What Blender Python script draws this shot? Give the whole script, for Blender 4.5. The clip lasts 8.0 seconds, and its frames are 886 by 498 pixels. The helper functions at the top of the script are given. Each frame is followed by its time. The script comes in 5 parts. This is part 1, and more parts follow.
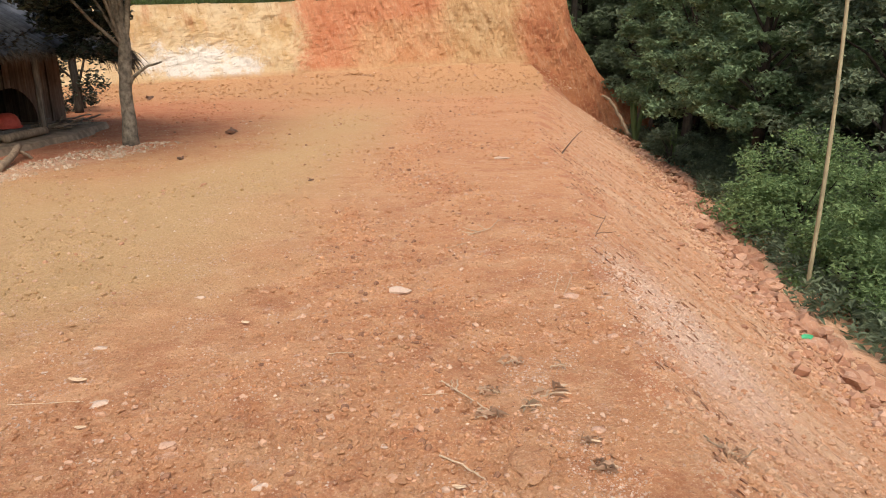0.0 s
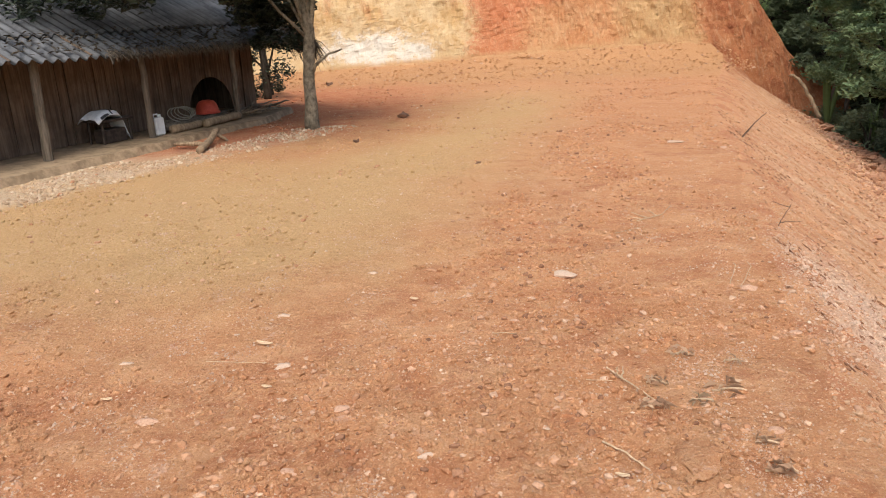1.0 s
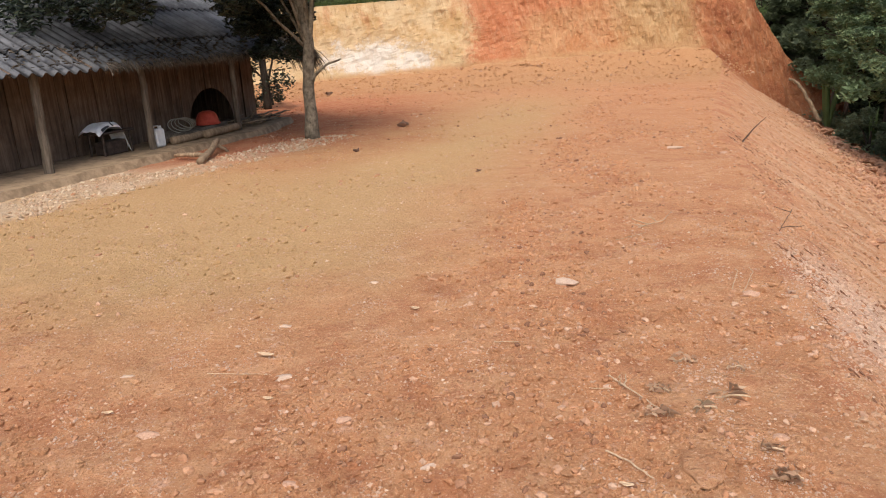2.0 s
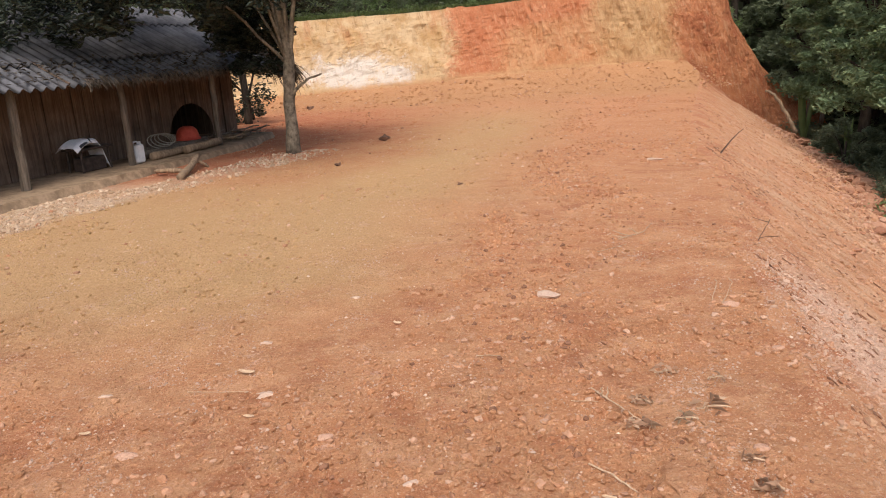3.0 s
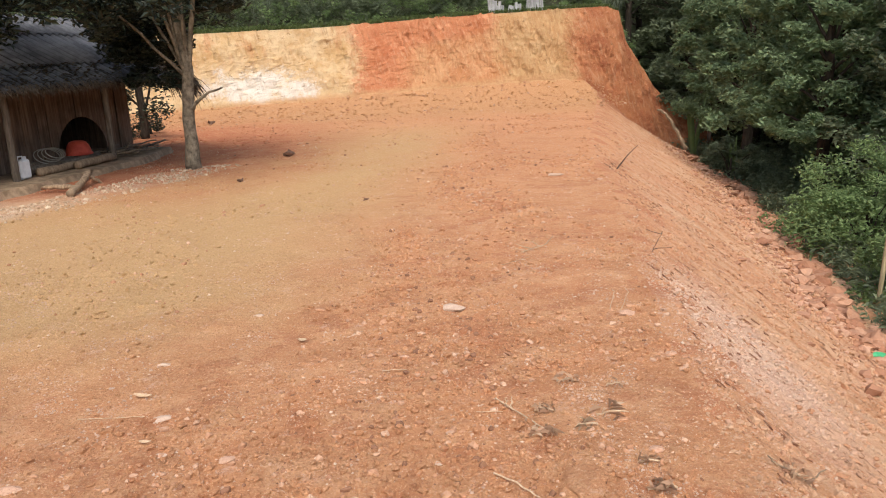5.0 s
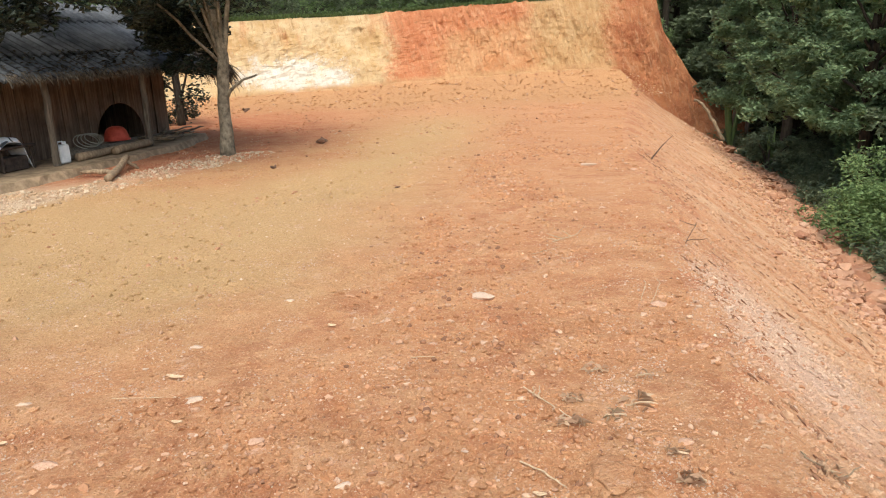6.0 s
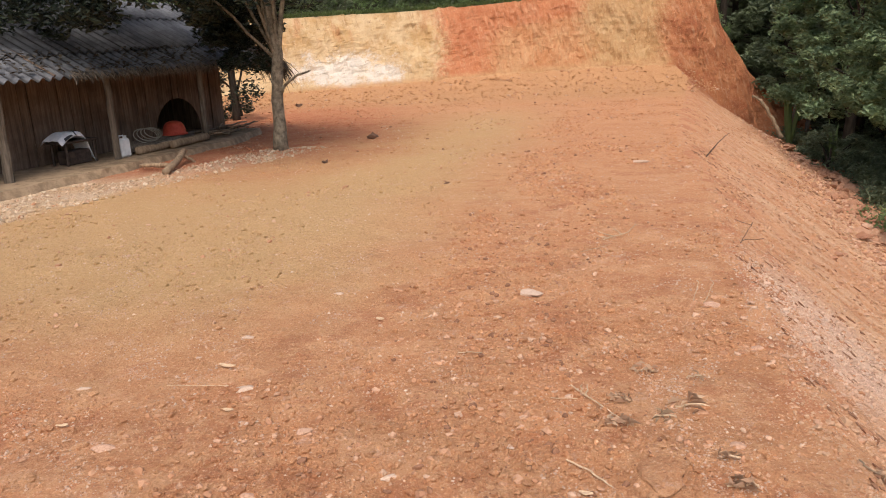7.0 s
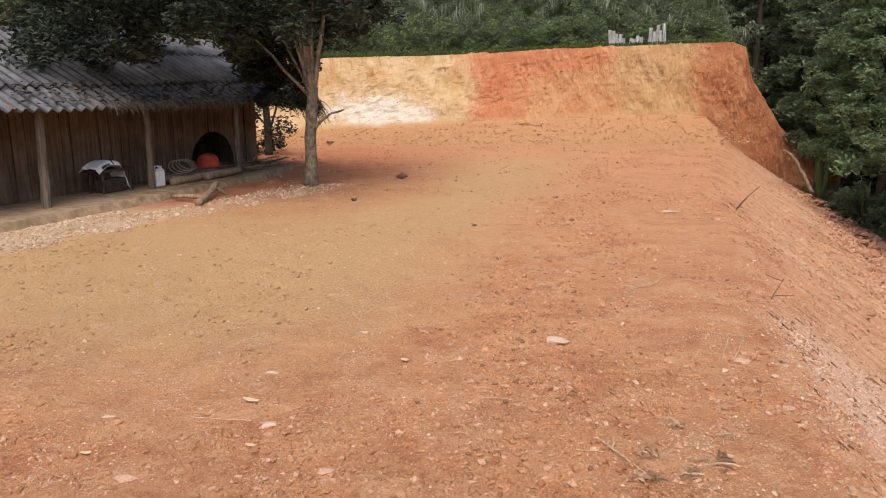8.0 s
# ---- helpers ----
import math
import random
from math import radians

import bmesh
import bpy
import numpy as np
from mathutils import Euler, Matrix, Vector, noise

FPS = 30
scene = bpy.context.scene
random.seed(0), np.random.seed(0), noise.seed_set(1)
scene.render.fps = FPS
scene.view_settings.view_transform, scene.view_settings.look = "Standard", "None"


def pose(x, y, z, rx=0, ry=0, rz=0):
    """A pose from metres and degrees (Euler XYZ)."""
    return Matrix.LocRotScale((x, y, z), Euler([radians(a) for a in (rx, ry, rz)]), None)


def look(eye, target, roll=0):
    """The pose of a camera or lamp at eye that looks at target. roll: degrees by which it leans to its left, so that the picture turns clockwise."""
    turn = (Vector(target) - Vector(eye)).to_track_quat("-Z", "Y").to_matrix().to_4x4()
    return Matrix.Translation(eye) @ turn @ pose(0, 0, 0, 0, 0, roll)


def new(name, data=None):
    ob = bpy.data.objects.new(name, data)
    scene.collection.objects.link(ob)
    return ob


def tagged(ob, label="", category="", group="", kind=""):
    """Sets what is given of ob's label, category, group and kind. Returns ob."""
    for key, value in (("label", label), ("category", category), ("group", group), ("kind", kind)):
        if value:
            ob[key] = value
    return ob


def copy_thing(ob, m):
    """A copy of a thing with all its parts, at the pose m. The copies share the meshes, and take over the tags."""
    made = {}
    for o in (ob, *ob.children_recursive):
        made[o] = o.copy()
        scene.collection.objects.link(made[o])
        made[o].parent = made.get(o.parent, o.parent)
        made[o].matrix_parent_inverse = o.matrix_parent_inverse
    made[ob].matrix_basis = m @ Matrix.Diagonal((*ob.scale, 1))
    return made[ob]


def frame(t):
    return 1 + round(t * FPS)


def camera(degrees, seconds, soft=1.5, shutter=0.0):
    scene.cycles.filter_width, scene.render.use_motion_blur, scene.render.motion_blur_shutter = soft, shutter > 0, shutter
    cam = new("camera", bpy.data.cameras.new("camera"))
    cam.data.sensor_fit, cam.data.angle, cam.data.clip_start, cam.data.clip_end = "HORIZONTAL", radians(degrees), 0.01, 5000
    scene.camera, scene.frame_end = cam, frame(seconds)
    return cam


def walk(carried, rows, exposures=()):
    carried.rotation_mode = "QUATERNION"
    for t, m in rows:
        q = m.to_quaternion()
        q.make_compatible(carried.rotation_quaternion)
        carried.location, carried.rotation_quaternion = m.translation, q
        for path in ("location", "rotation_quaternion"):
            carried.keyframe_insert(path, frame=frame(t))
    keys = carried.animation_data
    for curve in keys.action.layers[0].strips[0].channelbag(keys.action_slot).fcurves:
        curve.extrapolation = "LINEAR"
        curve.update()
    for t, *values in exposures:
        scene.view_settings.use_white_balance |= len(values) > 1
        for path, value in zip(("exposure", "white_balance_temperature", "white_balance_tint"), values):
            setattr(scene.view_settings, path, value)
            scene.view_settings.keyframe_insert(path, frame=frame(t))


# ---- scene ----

cam = camera(62.3, 8.0, 1.0)
PATH = [
    (0, (0.021, -0.178, 2.52), (0.448, 1.691, 1.95), -0.4),
    (0.5, (-0.061, -0.19, 2.513), (0.117, 1.728, 1.977), -1.2),
    (1, (-0.023, -0.196, 2.505), (-0.034, 1.712, 1.905), -2.4),
    (1.5, (-0.003, -0.193, 2.514), (0.009, 1.721, 1.934), -3.0),
    (1.7, (-0.017, -0.182, 2.509), (-0.02, 1.73, 1.921), -3.1),
    (2.8, (-0.006, -0.179, 2.527), (-0.026, 1.746, 1.982), -3.0),
    (3, (0.004, -0.175, 2.522), (0.037, 1.748, 1.973), -3.3),
    (3.5, (-0.004, -0.177, 2.532), (0.066, 1.745, 1.983), -3.3),
    (4, (-0.005, -0.194, 2.537), (0.061, 1.736, 2.017), -2.9),
    (4.5, (0.035, -0.187, 2.534), (0.226, 1.742, 2.04), -2.9),
    (4.7, (0.034, -0.2, 2.525), (0.319, 1.713, 2.014), -2.2),
    (5.8, (0.034, -0.196, 2.506), (0.282, 1.717, 1.978), -1.6),
    (6, (0.043, -0.194, 2.498), (0.241, 1.721, 1.954), -2.0),
    (6.5, (0.031, -0.196, 2.495), (0.098, 1.724, 1.94), -2.2),
    (7, (0.041, -0.193, 2.491), (0.107, 1.729, 1.942), -2.2),
    (7.5, (0.025, -0.189, 2.495), (0.063, 1.737, 1.96), -3.0),
    (8, (-0.015, -0.194, 2.515), (-0.008, 1.757, 2.074), -0.2),
]
walk(cam, [(t, look(e, g, r)) for t, e, g, r in PATH],
     [(0, 0.62, 6350, 7), (0.5, 0.95, 6150, 2), (1, 0.65, 6350, 6), (1.5, 0.55, 6350, 8), (3.5, 0.50, 6450, 14), (4.5, 0.54, 6400, 13), (5.8, 0.84, 6200, 1), (6, 0.82, 6200, 1), (6.5, 0.60, 6350, 6), (7, 0.54, 6450, 11), (8, 0.51, 6450, 12)])

# ---- world, sun, exposure ----
world = bpy.data.worlds.new("world")
scene.world = world
world.use_nodes = True
wn = world.node_tree
sky = wn.nodes.new("ShaderNodeTexSky")
sky.sky_type, sky.sun_disc = "NISHITA", False
sky.sun_elevation, sky.sun_rotation = radians(56), radians(184)
sky.air_density, sky.dust_density, sky.ozone_density = 1.0, 4.0, 1.0
wn.links.new(sky.outputs[0], wn.nodes["Background"].inputs[0])
wn.nodes["Background"].inputs[1].default_value = 0.15
sun_data = bpy.data.lights.new("sun", "SUN")
sun_data.energy, sun_data.angle, sun_data.color = 1.5, radians(40), (1.0, 0.96, 0.90)
sun = new("sun", sun_data)
# the light comes softly from behind the camera
sun.matrix_world = look((-1.5, -20, 30), (0, 0, 0))


# ---- materials ----
class Nodes:
    """A short way to wire a procedural material."""

    def __init__(self, name, rough=0.9):
        self.mat = bpy.data.materials.new(name)
        self.mat.use_nodes = True
        self.tree = self.mat.node_tree
        self.bsdf = self.tree.nodes["Principled BSDF"]
        self.out = self.tree.nodes["Material Output"]
        self.bsdf.inputs["Roughness"].default_value = rough
        self.bsdf.inputs["Specular IOR Level"].default_value = 0.25
        self.pos = self.add("ShaderNodeNewGeometry").outputs["Position"]

    def add(self, kind, **sets):
        n = self.tree.nodes.new(kind)
        for k, v in sets.items():
            setattr(n, k, v)
        return n

    def put(self, socket, value):
        if isinstance(value, bpy.types.NodeSocket):
            self.tree.links.new(value, socket)
        elif isinstance(value, (tuple, list)) and len(value) == 3 and socket.type == "RGBA":
            socket.default_value = (*value, 1)
        else:
            socket.default_value = value

    def scaled(self, vec, scale):
        n = self.add("ShaderNodeMapping")
        self.put(n.inputs["Vector"], vec)
        n.inputs["Scale"].default_value = scale
        return n.outputs[0]

    def turned(self, vec, degrees):
        n = self.add("ShaderNodeMapping")
        self.put(n.inputs["Vector"], vec)
        n.inputs["Rotation"].default_value = [radians(d) for d in degrees]
        return n.outputs[0]

    def noise(self, scale, detail=4, rough=0.6, vec=None):
        n = self.add("ShaderNodeTexNoise")
        self.put(n.inputs["Vector"], vec or self.pos)
        n.inputs["Scale"].default_value = scale
        n.inputs["Detail"].default_value = detail
        n.inputs["Roughness"].default_value = rough
        return n.outputs[0]

    def voronoi(self, scale, vec=None, feature="F1", out="Distance"):
        n = self.add("ShaderNodeTexVoronoi", feature=feature)
        self.put(n.inputs["Vector"], vec or self.pos)
        n.inputs["Scale"].default_value = scale
        return n.outputs[out]

    def ramp(self, value, a, b, lo=0.0, hi=1.0):
        n = self.add("ShaderNodeMapRange", interpolation_type="SMOOTHSTEP")
        self.put(n.inputs[0], value)
        for i, v in zip((1, 2, 3, 4), (a, b, lo, hi)):
            n.inputs[i].default_value = v
        return n.outputs[0]

    def math(self, op, a, b=0.0, c=0.0):
        n = self.add("ShaderNodeMath", operation=op)
        for s, v in zip(n.inputs, (a, b, c)):
            self.put(s, v)
        return n.outputs[0]

    def mix(self, fac, a, b, blend="MIX"):
        n = self.add("ShaderNodeMix", data_type="RGBA", blend_type=blend)
        self.put(n.inputs[0], fac)
        self.put(n.inputs[6], a)
        self.put(n.inputs[7], b)
        return n.outputs[2]

    def xyz(self, vec=None):
        n = self.add("ShaderNodeSeparateXYZ")
        self.put(n.inputs[0], vec or self.pos)
        return n.outputs

    def bump(self, height, strength=0.5, distance=0.02, under=None):
        n = self.add("ShaderNodeBump")
        self.put(n.inputs["Height"], height)
        n.inputs["Strength"].default_value = strength
        n.inputs["Distance"].default_value = distance
        if under:
            self.put(n.inputs["Normal"], under)
        return n.outputs[0]

    def done(self, colour, normal=None, rough=None):
        self.put(self.bsdf.inputs["Base Color"], colour)
        if normal:
            self.put(self.bsdf.inputs["Normal"], normal)
        if rough is not None:
            self.put(self.bsdf.inputs["Roughness"], rough)
        return self.mat


ORANGE, TAN = (0.51, 0.242, 0.112), (0.475, 0.300, 0.134)


TALUS = (0.435, 0.224, 0.098)


def soil_grain(n):
    """Crumbs and clods of dry dug earth at four sizes: fine grain, crumbs, clods, and pale specks."""
    fine = n.noise(52, 4, 0.75)
    mid = n.noise(13, 7, 0.78)
    clods = n.ramp(n.voronoi(15, n.mix(0.10, n.pos, n.add("ShaderNodeTexNoise").outputs["Color"])), 0.10, 0.55, 1, 0)
    specks = n.ramp(n.voronoi(21), 0.10, 0.24, 1, 0)
    some = n.ramp(n.noise(4, 4, 0.7), 0.50, 0.62)
    return fine, mid, clods, n.math("MULTIPLY", specks, some)


def crumble(n, base, fine, mid, clods, specks, dark, light, amount=1.0):
    base = n.mix(n.math("MULTIPLY", n.ramp(mid, 0.47, 0.33, 0, 1), 0.45 * amount), base, dark)
    base = n.mix(n.math("MULTIPLY", n.ramp(mid, 0.55, 0.68), 0.50 * amount), base, light)
    base = n.mix(n.math("MULTIPLY", n.ramp(fine, 0.45, 0.32, 0, 1), 0.70 * amount), base, dark)
    base = n.mix(n.math("MULTIPLY", n.ramp(fine, 0.54, 0.68), 0.62 * amount), base, light)
    base = n.mix(n.math("MULTIPLY", specks, 0.6 * amount), base, tuple(min(0.8, 1.08 * v + 0.04) for v in light))
    rough = n.ramp(n.noise(1.6, 4, 0.6), 0.36, 0.62, 0.8, 1.1)
    relief = n.math("ADD", n.math("MULTIPLY", fine, 0.22), n.math("ADD", mid, n.math("MULTIPLY", clods, 0.30)))
    return base, n.math("MULTIPLY", n.math("SUBTRACT", relief, 0.76), rough)


def mat_pad():
    n = Nodes("dry_orange_soil", 0.95)
    x, y, z = n.xyz()
    fine, mid, clods, specks = soil_grain(n)
    big = n.noise(0.55, 4, 0.6)
    wob = n.math("MULTIPLY", n.math("SUBTRACT", n.noise(0.5, 5, 0.7), 0.5), 3.0)
    # sandy spread over the middle of the yard, left of a line that runs with the slope's edge
    side = n.math("ADD", n.math("SUBTRACT", n.math("MULTIPLY", y, 0.30), x), wob)
    tan_a = n.math("MULTIPLY", n.ramp(side, 1.3, 4.6), n.ramp(n.math("ADD", y, wob), 4.6, 8.2))
    tan_b = n.ramp(n.math("ADD", y, wob), 30, 20)
    tan = n.math("MULTIPLY", n.math("MULTIPLY", tan_a, tan_b), 0.9)
    base = n.mix(n.ramp(big, 0.30, 0.70), ORANGE, (0.475, 0.218, 0.100))
    near = n.ramp(y, 22.0, 8.0, 0.35, 1.0)
    base = n.mix(n.math("MULTIPLY", n.math("MULTIPLY", n.ramp(n.noise(1.7, 7, 0.78), 0.46, 0.60), 0.62), near), base, (0.575, 0.320, 0.165))
    base = n.mix(n.math("MULTIPLY", n.math("MULTIPLY", n.ramp(n.noise(1.25, 7, 0.78), 0.50, 0.38, 0, 1), 0.72), near), base, (0.375, 0.140, 0.062))
    base = n.mix(tan, base, TAN)
    base = n.mix(n.math("MULTIPLY", n.ramp(n.noise(2.4, 8, 0.84), 0.56, 0.68), 0.6), base, (0.64, 0.435, 0.325))
    # crumbled yellower earth towards the foot of the bank
    base = n.mix(n.math("MULTIPLY", n.ramp(n.math("ADD", y, wob), 26.0, 32.0), 1.0), base, TALUS)
    # pale gravel strip before the hut
    strip = n.math("ADD", n.math("SUBTRACT", x, n.math("MULTIPLY", y, 0.6)), n.math("MULTIPLY", wob, 0.4))
    gravel = n.math("MULTIPLY", n.ramp(strip, -12.9, -13.7), n.ramp(y, 18.6, 16.8))
    base = n.mix(n.math("MULTIPLY", gravel, n.ramp(n.noise(1.1, 5, 0.7), 0.36, 0.60, 0.35, 0.9)), base, (0.55, 0.425, 0.295))
    # red clay round the tree and the end of the hut
    dx, dy = n.math("MULTIPLY", n.math("ADD", x, 4.3), 0.85), n.math("MULTIPLY", n.math("SUBTRACT", y, 22.6), 0.50)
    far = n.math("SQRT", n.math("ADD", n.math("MULTIPLY", dx, dx), n.math("MULTIPLY", dy, dy)))
    red = n.ramp(n.math("ADD", far, n.math("MULTIPLY", wob, 1.3)), 5.8, 1.5)
    beside = n.math("MULTIPLY", n.ramp(strip, -14.0, -14.7), n.math("MULTIPLY", n.ramp(n.math("ADD", y, n.math("MULTIPLY", wob, 0.5)), 14.0, 16.0), n.ramp(y, 20.5, 18.5)))
    red = n.math("MAXIMUM", red, beside)
    base = n.mix(n.math("MULTIPLY", red, 0.9), base, n.mix(n.ramp(n.noise(2.2, 5, 0.7), 0.38, 0.6), (0.38, 0.105, 0.045), (0.45, 0.170, 0.078)))
    base, relief = crumble(n, base, fine, mid, clods, specks, (0.34, 0.146, 0.066), (0.70, 0.435, 0.262), 1.05)
    return n.done(base, n.bump(relief, 0.95, 0.036))


def mat_slope():
    n = Nodes("fill_slope_soil", 0.95)
    x, y, z = n.xyz()
    fine, mid, clods, specks = soil_grain(n)
    # the bucket drew long streaks down and along the slope
    lay = n.turned(n.pos, (0, 0, 67))
    streak = n.noise(1.0, 5, 0.7, n.scaled(lay, (0.55, 3.2, 0.0)))
    fines = n.noise(1.0, 5, 0.75, n.scaled(lay, (2.4, 11, 0.0)))
    s = n.xyz(n.add("ShaderNodeUVMap").outputs[0])[0]
    body = n.mix(n.ramp(streak, 0.40, 0.58), (0.455, 0.226, 0.110), (0.55, 0.330, 0.192))
    body = n.mix(n.math("MULTIPLY", n.ramp(n.noise(0.45, 4, 0.6), 0.45, 0.62), 0.5), body, (0.47, 0.215, 0.105))
    wob = n.math("MULTIPLY", n.math("SUBTRACT", streak, 0.5), 1.0)
    base = n.mix(n.ramp(n.math("ADD", s, n.math("MULTIPLY", wob, 0.9)), 0.05, 0.38), n.mix(n.ramp(n.noise(1.25, 7, 0.78), 0.40, 0.56), (0.42, 0.172, 0.080), (0.52, 0.262, 0.128)), body)
    # pale weathered rock tipped near the yard's near end, drawn out along the streaks
    px, py, pz = n.xyz(n.turned(n.pos, (0, 0, 67)))
    dx = n.math("MULTIPLY", n.math("ADD", px, 4.3), 0.52)
    dy = n.math("MULTIPLY", n.math("ADD", n.math("SUBTRACT", py, 5.95), n.math("MULTIPLY", n.math("ADD", px, 4.3), 0.5)), 0.95)
    far = n.math("SQRT", n.math("ADD", n.math("MULTIPLY", dx, dx), n.math("MULTIPLY", dy, dy)))
    patch = n.math("MULTIPLY", n.ramp(n.math("ADD", far, n.math("MULTIPLY", wob, 2.4)), 1.35, 0.15), n.ramp(n.math("ADD", s, n.math("MULTIPLY", wob, 0.8)), 0.02, 0.22))
    base = n.mix(n.math("MULTIPLY", patch, 0.70), base, (0.66, 0.495, 0.38))
    base = n.mix(n.math("MULTIPLY", n.ramp(fines, 0.43, 0.33, 0, 1), n.ramp(s, 0.0, 0.2, 0.0, 0.45)), base, (0.30, 0.145, 0.075))
    base = n.mix(n.math("MULTIPLY", n.ramp(fines, 0.54, 0.70), n.ramp(s, 0.0, 0.2, 0.0, 0.55)), base, (0.66, 0.47, 0.32))
    # shadows of small stones, put into the colour as dark dashes along the streaks
    dash = n.noise(1.0, 4, 0.65, n.scaled(lay, (2.2, 9.5, 0.0)))
    base = n.mix(n.math("MULTIPLY", n.ramp(dash, 0.40, 0.33, 0, 1), n.ramp(s, 0.0, 0.15, 0.1, 0.85)), base, (0.21, 0.100, 0.055))
    base, relief = crumble(n, base, fine, mid, clods, specks, (0.28, 0.115, 0.055), (0.66, 0.46, 0.33), 0.6)
    relief = n.math("ADD", relief, n.math("MULTIPLY", fines, 0.8))
    return n.done(base, n.bump(relief, 0.9, 0.030))


def mat_bank():
    n = Nodes("cut_bank_soil", 0.95)
    x, y, z = n.xyz()
    wob = n.math("MULTIPLY", n.math("SUBTRACT", n.noise(0.42, 6, 0.72), 0.5), 3.4)
    slant = n.turned(n.pos, (0, 14, 0))
    tooth = n.noise(1.0, 3, 0.6, n.scaled(slant, (7.0, 2.0, 1.3)))
    dash = n.noise(1.0, 4, 0.65, n.scaled(n.turned(n.pos, (0, 10, 0)), (4.6, 3.0, 13.0)))
    crumb = n.noise(6.0, 8, 0.8)
    grit = n.noise(17.0, 5, 0.75)
    blotch = n.noise(0.9, 5, 0.7)
    yellow = n.mix(n.ramp(blotch, 0.36, 0.64), (0.47, 0.296, 0.130), (0.57, 0.412, 0.232))
    red = n.mix(n.ramp(blotch, 0.36, 0.64), (0.41, 0.140, 0.060), (0.47, 0.190, 0.088))
    orange = n.mix(n.ramp(blotch, 0.38, 0.62), (0.43, 0.190, 0.080), (0.49, 0.262, 0.125))
    ochre = n.mix(n.ramp(blotch, 0.38, 0.62), (0.39, 0.212, 0.088), (0.46, 0.285, 0.135))
    xs = n.math("ADD", n.math("ADD", x, n.math("MULTIPLY", wob, 0.75)), n.math("MULTIPLY", n.math("SUBTRACT", crumb, 0.5), 2.4))
    # clay stains run down from the crest into the yellow part
    runs = n.noise(1.0, 4, 0.65, n.scaled(slant, (1.7, 1.0, 0.22)))
    high = n.ramp(n.math("ADD", z, n.math("MULTIPLY", wob, 0.6)), 1.8, 3.7)
    base = n.mix(n.math("MULTIPLY", n.math("MULTIPLY", n.ramp(runs, 0.50, 0.66), high), 0.75), yellow, orange)
    base = n.mix(n.ramp(xs, 1.0, 2.1), base, red)
    base = n.mix(n.ramp(n.math("ADD", xs, n.math("MULTIPLY", high, -0.9)), 3.2, 4.5), base, orange)
    # a red seam under the crest that thins out to the right
    seam = n.ramp(n.math("ADD", n.math("SUBTRACT", z, n.math("MULTIPLY", x, 0.17)), n.math("MULTIPLY", wob, 0.30)), 1.75, 2.35)
    base = n.mix(n.math("MULTIPLY", n.math("MULTIPLY", seam, n.ramp(xs, 2.6, 4.0)), 0.9), base, red)
    base = n.mix(n.ramp(xs, 8.0, 9.4), base, ochre)
    base = n.mix(n.math("MULTIPLY", n.ramp(xs, 11.9, 13.2), 0.95), base, n.mix(n.ramp(blotch, 0.36, 0.62), (0.305, 0.098, 0.041), (0.385, 0.150, 0.064)))
    # white decayed rock low in the yellow part
    wx = n.math("MULTIPLY", n.math("ADD", x, 3.1), 0.34)
    wz = n.math("MULTIPLY", n.math("SUBTRACT", n.math("SUBTRACT", z, 0.95), n.math("MULTIPLY", x, -0.07)), 1.15)
    far = n.math("SQRT", n.math("ADD", n.math("MULTIPLY", wx, wx), n.math("MULTIPLY", wz, wz)))
    ragged = n.math("ADD", n.math("MULTIPLY", n.math("SUBTRACT", crumb, 0.5), 1.8), n.math("MULTIPLY", n.math("SUBTRACT", blotch, 0.5), 3.2))
    base = n.mix(n.math("MULTIPLY", n.ramp(n.math("ADD", far, ragged), 1.25, 0.35), 0.92), base, (0.65, 0.59, 0.50))
    dark, light = (0.22, 0.105, 0.045), (0.62, 0.43, 0.25)
    # bucket-tooth marks, dark dashes painted for cracks and ledge shadows, crumbs
    base = n.mix(n.math("MULTIPLY", n.ramp(tooth, 0.44, 0.33, 0, 1), n.math("MULTIPLY", high, 0.35)), base, dark)
    base = n.mix(n.math("MULTIPLY", n.ramp(tooth, 0.54, 0.66), 0.20), base, light)
    some = n.ramp(n.noise(0.8, 4, 0.7), 0.44, 0.60, 0.15, 1.0)
    base = n.mix(n.math("MULTIPLY", n.math("MULTIPLY", n.ramp(dash, 0.38, 0.32, 0, 1), some), 0.85), base, (0.22, 0.125, 0.060))
    base = n.mix(n.math("MULTIPLY", n.ramp(crumb, 0.42, 0.33, 0, 1), 0.30), base, dark)
    base = n.mix(n.math("MULTIPLY", n.ramp(grit, 0.54, 0.68), 0.45), base, light)
    base = n.mix(n.math("MULTIPLY", n.ramp(grit, 0.40, 0.30, 0, 1), 0.35), base, dark)
    # loose talus along the foot
    foot = n.math("SUBTRACT", z, n.math("ADD", 0.55, n.math("MULTIPLY", x, 0.05)))
    talus = n.ramp(n.math("ADD", foot, n.math("MULTIPLY", wob, 0.16)), 0.30, 0.0)
    base = n.mix(n.math("MULTIPLY", n.math("MULTIPLY", talus, n.ramp(xs, 13.2, 12.0)), 0.9), base, n.mix(n.ramp(crumb, 0.38, 0.62), (0.40, 0.212, 0.096), (0.50, 0.295, 0.142)))
    relief = n.math("ADD", n.math("MULTIPLY", tooth, 0.7), n.math("ADD", n.math("MULTIPLY", crumb, 1.0), n.math("ADD", n.math("MULTIPLY", grit, 0.35), n.math("MULTIPLY", n.ramp(dash, 0.30, 0.38), 0.35))))
    return n.done(base, n.bump(relief, 1.0, 0.058))


